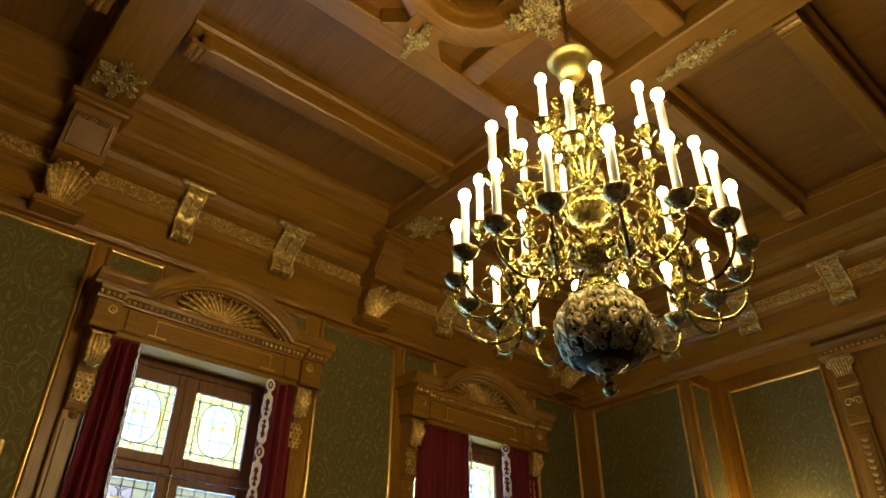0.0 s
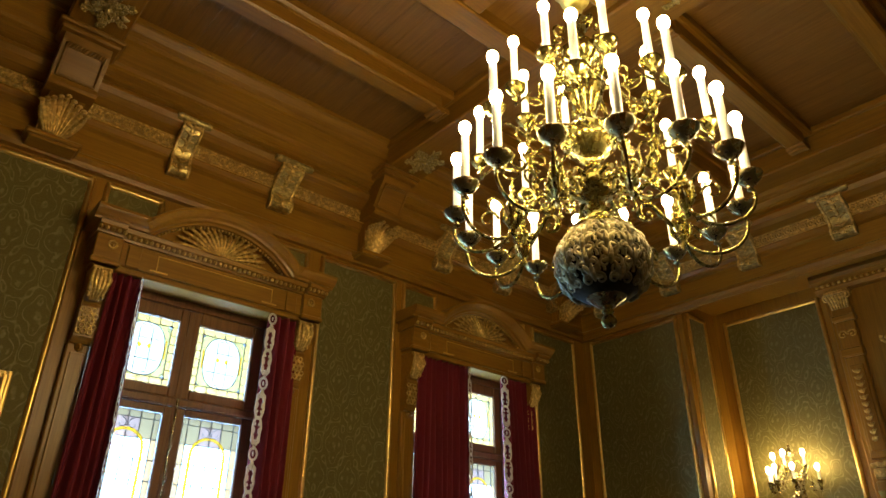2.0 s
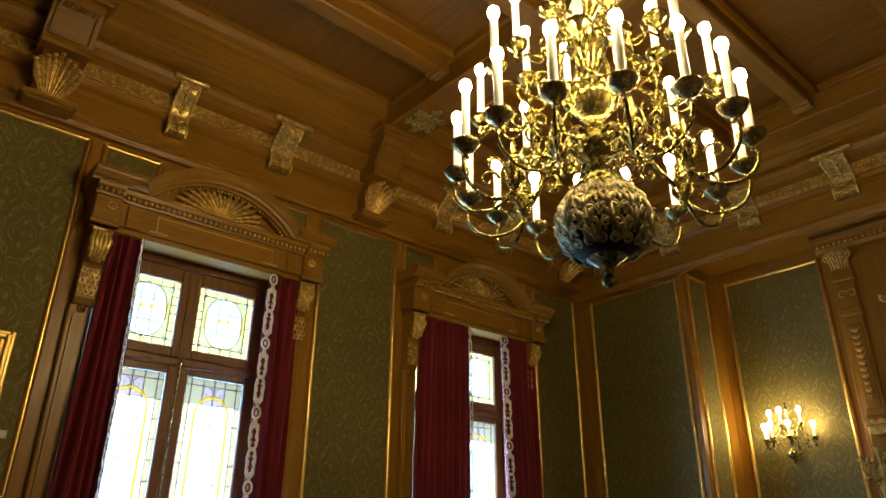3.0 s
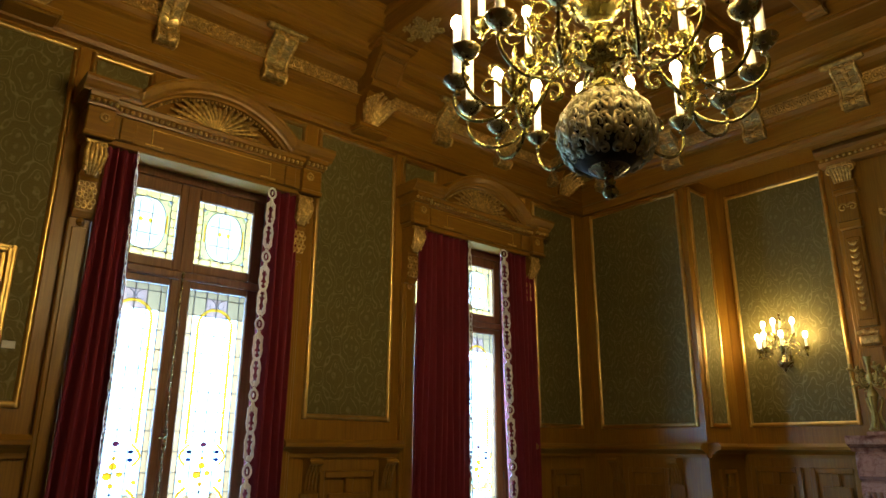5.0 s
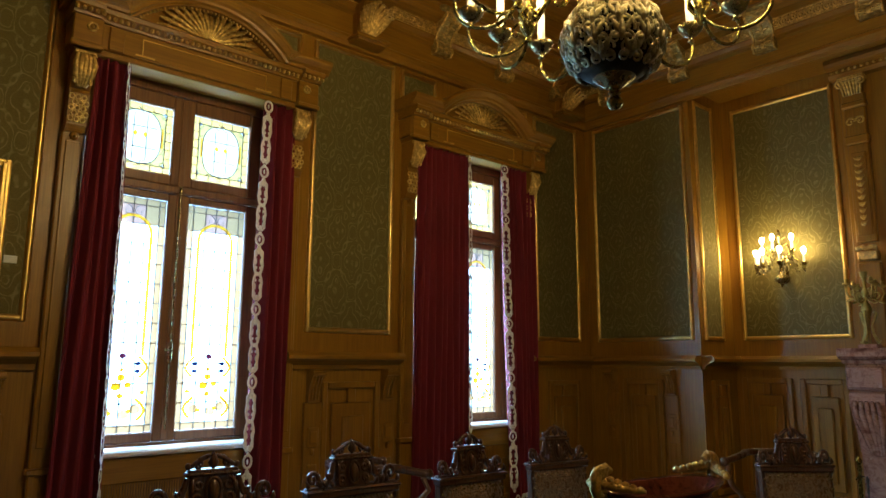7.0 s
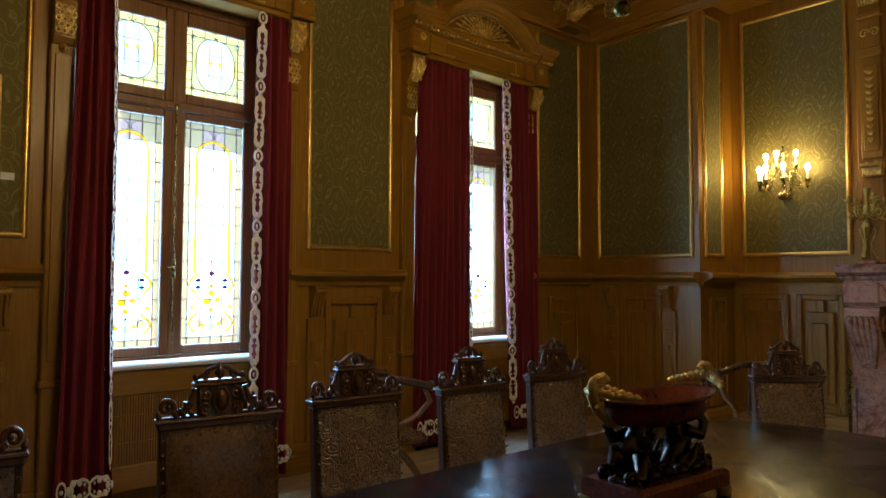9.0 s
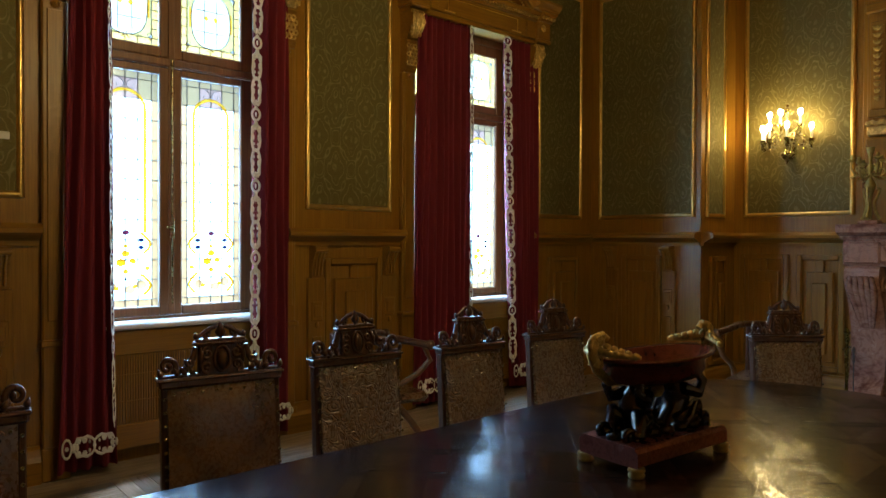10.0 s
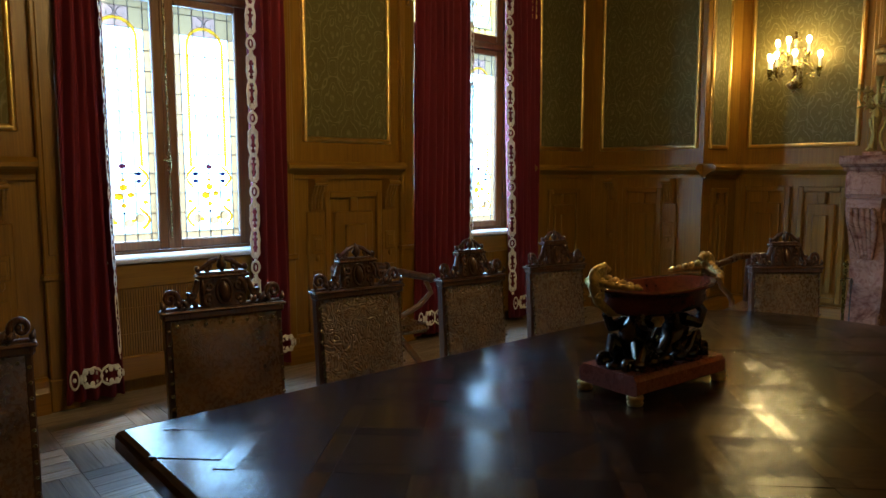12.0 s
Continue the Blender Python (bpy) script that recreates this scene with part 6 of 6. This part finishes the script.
def chair(leather):
    """High-backed carved chair; its back's front faces -y, the crest stands over y = 0."""
    slope = lambda z: 0.13 * (max(z, 0.45) - 0.94)

    def part(name, geo, material, parent, label=""):
        if isinstance(geo, Geo):
            geo.v = [(x, y + slope(z), z) for x, y, z in geo.v]
        return raw_part(name, geo, material, parent, label)

    t = thing("carved_chair", "dark carved walnut chair with embossed leather back" if leather is LEATHER else "dark carved walnut chair with worn plain leather back", "chair", "carved chairs")
    back = Geo()
    w = 0.205
    n, vs = 12, []
    for j in range(n + 1):
        z = 0.50 + (0.915 - 0.50) * j / n
        for i in range(n + 1):
            x = -w + 2 * w * i / n
            e = 0.018 * (1 - (x / w) ** 4) * (1 - ((z - 0.71) / 0.21) ** 4)
            vs.append((x, -0.016 - max(e, 0), z))
    k = n + 1
    back.put(vs, [(j * k + i, j * k + i + 1, (j + 1) * k + i + 1, (j + 1) * k + i) for j in range(n) for i in range(n)], True)
    back.box(-w, w, -0.012, 0.02, 0.50, 0.915, 0.004)
    part("backrest", back, leather, t, "embossed leather backrest" if leather is LEATHER else "worn brown leather backrest")
    for s in (-1, 1):
        part("stile", Geo().box(s * 0.215 - 0.012, s * 0.215 + 0.012, -0.014, 0.03, 0.0, 0.93, 0.005), WALNUT, t)
    nail = Geo().ball((0, 0, 0), 0.0072, 6).mesh("nail", OLD_BRASS)
    for p in [(-w + 0.02 + (2 * w - 0.04) * i / 7, -0.026, 0.897) for i in range(8)] + [(s * 0.215, -0.016, 0.52 + 0.045 * j) for j in range(9) for s in (-1, 1)]:
        part("nail", nail, None, t).matrix_basis = pose(p[0], p[1] + slope(p[2]), p[2])
    part("top_rail", Geo().box(-0.235, 0.235, -0.03, 0.035, 0.915, 0.945, 0.008).box(-0.242, 0.242, -0.036, 0.04, 0.938, 0.95, 0.005), WALNUT, t)
    c = Geo().box(-0.088, 0.088, -0.010, 0.018, 0.948, 1.058, 0.006).box(-0.104, 0.104, -0.024, 0.028, 1.056, 1.068, 0.005).box(-0.094, 0.094, -0.018, 0.022, 1.066, 1.078, 0.004)
    c.ball((0, -0.018, 1.005), (0.022, 0.018, 0.038), 10)
    c.tube([(0.030 * math.sin(k * 0.524), -0.016, 1.005 + 0.046 * math.cos(k * 0.524)) for k in range(12)], 0.006, 6, closed=True)
    for s in (-1, 1):
        # cartouche scrolls and hanging leaves beside the oval
        c.scroll((s * 0.056, 1.026), 0.024, 0.006, 1.57, 1.57 - s * 7, 0.0075, -0.014, 18, 6)
        c.scroll((s * 0.058, 0.980), 0.022, 0.006, -1.57, -1.57 + s * 7, 0.0075, -0.014, 18, 6)
        c.leaf((s * 0.078, 1.048), (s * 0.082, 0.985), 0.011, 0.010, -0.012)
        # long sweep from the block down to the end volute
        c.tube([(s * x, -0.004, z) for x, z in ((0.096, 1.050), (0.104, 1.020), (0.118, 0.992), (0.140, 0.974), (0.165, 0.968), (0.185, 0.975))], [0.010, 0.013, 0.014, 0.013, 0.012, 0.010], 7)
        c.scroll((s * 0.200, 0.990), 0.032, 0.007, -2.2 if s > 0 else -0.94, (-2.2 - 7.5) if s > 0 else (-0.94 + 7.5), 0.011, -0.004, 22, 7)
        c.scroll((s * 0.118, 1.000), 0.018, 0.005, 0.5 if s > 0 else 2.64, 0.5 - 6 if s > 0 else 2.64 + 6, 0.007, -0.012, 14, 6)
        for x, z, tx, tz in ((0.135, 0.955, 0.160, 0.990), (0.165, 0.955, 0.180, 0.985), (0.225, 0.955, 0.236, 0.985), (0.105, 0.955, 0.125, 0.985)):
            c.leaf((s * x, z), (s * tx, tz), 0.011, 0.010, -0.010)
        c.scroll((s * 0.048, 1.094), 0.018, 0.005, -1.57, -1.57 + s * 6, 0.007, 0.0, 14, 6)
        c.tube([(s * 0.090, 0, 1.082), (s * 0.070, 0, 1.092), (s * 0.040, 0, 1.112), (s * 0.012, 0, 1.122)], [0.006, 0.009, 0.010, 0.008], 6)
        c.ball((s * 0.092, 0, 1.088), (0.012, 0.012, 0.013), 8)
    c.leaf((0, 1.078), (0, 1.136), 0.018, 0.010).ball((0, -0.004, 1.098), (0.022, 0.016, 0.016), 8)
    c.box(-0.235, 0.235, -0.010, 0.018, 0.948, 0.958, 0.003)
    part("crest", c, WALNUT, t, "carved scrolled crest")
    part("seat", Geo().box(-0.235, 0.235, -0.46, -0.02, 0.41, 0.47, 0.025), leather, t)
    part("seat_frame", Geo().box(-0.24, 0.24, -0.465, 0.0, 0.36, 0.41, 0.008), WALNUT, t)
    for s in (-1, 1):
        part("leg", Geo().lathe([(0.03, 0), (0.026, 0.04), (0.02, 0.06), (0.03, 0.12), (0.018, 0.2), (0.03, 0.28), (0.026, 0.36)], (s * 0.205, -0.42, 0), 10), WALNUT, t)
    part("stretcher", Geo().tube([(-0.2, -0.42, 0.1), (-0.1, -0.42, 0.11), (0, -0.42, 0.13), (0.1, -0.42, 0.11), (0.2, -0.42, 0.1)], 0.016, 8), WALNUT, t)
    return t


plain_chair, fancy = chair(LEATHER_P), chair(LEATHER)
plain_chair.matrix_basis = pose(1.06, 2.48, 0, 0, 0, -8) @ Matrix.Diagonal((0.93, 1, 1, 1))
copy_thing(plain_chair, pose(0.205, 2.345, 0, 0, 0, -6))
fancy.matrix_basis = pose(1.668, 2.51, 0, 0, 0, -5) @ Matrix.Diagonal((0.9, 1, 1, 1))
for x, y, a in ((2.25, 2.42, -5), (2.885, 2.44, -10), (3.745, 1.605, -38)):
    copy_thing(fancy, pose(x, y, 0, 0, 0, a) @ Matrix.Diagonal((0.9, 1, 1, 1)))


def armchair(m, label):
    t = thing("armchair", label, "armchair", "curved armchairs", at=m)
    part("seat", Geo().box(-0.28, 0.28, -0.26, 0.26, 0.38, 0.44, 0.03), LEATHER_P, t)
    back = [(0.27 * math.cos(a), 0.05 + 0.24 * math.sin(a), 0.80) for a in [math.pi * (1.12 - 1.24 * k / 14) for k in range(15)]]
    part("back_rail", Geo().tube([(-0.33, -0.22, 0.76)] + back + [(0.33, -0.22, 0.76)], [0.024] + [0.026] * 15 + [0.024], 8).ball((-0.33, -0.23, 0.76), 0.034, 8).ball((0.33, -0.23, 0.76), 0.034, 8), WALNUT, t)
    for s in (-1, 1):
        part("arm", Geo().tube([(s * 0.31, -0.20, 0.74), (s * 0.31, -0.24, 0.66), (s * 0.30, -0.16, 0.58), (s * 0.29, -0.04, 0.52), (s * 0.28, 0.02, 0.46), (s * 0.27, -0.02, 0.42)], [0.02, 0.021, 0.022, 0.022, 0.022, 0.02], 8, 0.8), ARMWOOD, t, "curved pale wooden arm")
        part("leg", Geo().tube([(s * 0.27, -0.02, 0.38), (s * 0.28, -0.12, 0.26), (s * 0.28, -0.22, 0.12), (s * 0.28, -0.26, 0.0)], [0.022, 0.024, 0.022, 0.024], 8), ARMWOOD, t)
        part("back_leg", Geo().tube([(s * 0.22, 0.20, 0.80), (s * 0.23, 0.20, 0.40), (s * 0.24, 0.26, 0.0)], 0.02, 8), WALNUT, t)
    part("back_panel", Geo().mould([(0, 0.46), (0.02, 0.46), (0.02, 0.78), (0, 0.78)], (-0.20, 0.25, 0), (0.20, 0.25, 0), (0, -1)), LEATHER_P, t)


armchair(pose(2.72, 3.85, 0, 0, 0, 80), "dark wooden armchair with curved pale arms by the wall")
armchair(pose(5.18, 2.29, 0, 0, 0, -80), "dark wooden armchair with curved pale arms by the fireplace")

# ---- loose pieces of the floors ----
board = Geo().box(-0.198, 0.198, -0.0485, 0.0485, 0.0, 0.004, 0.0008).mesh("parquet_board", FLOOR)
cell = 0.40
for i in range(-2, 6):
    for j in range(5, 12):
        for k in range(4):
            x, y = i * cell + cell / 2, j * cell + cell / 2
            if x > 1.75 or y > 4.6:
                continue
            off = -0.15 + 0.1 * k
            turned = (i + j) % 2
            ob = part("parquet_board", board, None, floor)
            ob.matrix_basis = pose(x + (off if turned else 0), y + (0 if turned else off), 0.0005, 0, 0, 90 if turned else 0)

PER, SQ, ST = 0.2262, 0.176, 0.050
square = Geo().box(-SQ / 2 + 0.0004, SQ / 2 - 0.0004, -SQ / 2 + 0.0004, SQ / 2 - 0.0004, 0.0, 0.005).mesh("inlay_square", TABLE_T)
# strips of one diagonal take the painted sheen, the crossing ones stay dark
strip = Geo().box(-SQ / 2 + 0.0004, SQ / 2 - 0.0004, -ST / 2 + 0.0004, ST / 2 - 0.0004, 0.0, 0.005).mesh("inlay_strip", TABLE_SHEEN)
cross_strip = Geo().box(-SQ / 2 + 0.0004, SQ / 2 - 0.0004, -ST / 2 + 0.0004, ST / 2 - 0.0004, 0.0, 0.005).mesh("inlay_strip", TABLE_T)
knot = Geo().box(-ST / 2 + 0.0004, ST / 2 - 0.0004, -ST / 2 + 0.0004, ST / 2 - 0.0004, 0.0, 0.005).mesh("inlay_knot", TABLE_T)
hq = SQ / 2 - 0.0005
half = Geo().put([(-hq, -hq, 0), (hq, -hq, 0), (hq, hq, 0), (-hq, -hq, 0.005), (hq, -hq, 0.005), (hq, hq, 0.005)], [(2, 1, 0), (3, 4, 5), (0, 1, 4, 3), (1, 2, 5, 4), (2, 0, 3, 5)]).mesh("inlay_triangle", TABLE_T)


def inside(x, y, m):
    if x < 0.528 + m or y > 1.95 - m or y < 0.10 + m:
        return False
    return x < 2.3 or (abs(x - 2.3) / (1.18 - m)) ** 3 + (abs(y - 1.0) / (0.955 - m)) ** 3 < 1


tilt = random.Random(11)
R2 = math.sqrt(0.5)
# the lattice lies at 45 degrees to the edges, its joints meeting at (1.30, 1.23)
for i in range(-12, 13):
    for j in range(-12, 13):
        kinds = [(0.5, 0.5, square, 90 * ((i + j) % 2), 0.128)] if (i + 2 * j) % 3 else [(0.5, 0.5, half, 90 * (i % 2), 0.128), (0.5, 0.5, half, 90 * (i % 2) + 180, 0.128)]
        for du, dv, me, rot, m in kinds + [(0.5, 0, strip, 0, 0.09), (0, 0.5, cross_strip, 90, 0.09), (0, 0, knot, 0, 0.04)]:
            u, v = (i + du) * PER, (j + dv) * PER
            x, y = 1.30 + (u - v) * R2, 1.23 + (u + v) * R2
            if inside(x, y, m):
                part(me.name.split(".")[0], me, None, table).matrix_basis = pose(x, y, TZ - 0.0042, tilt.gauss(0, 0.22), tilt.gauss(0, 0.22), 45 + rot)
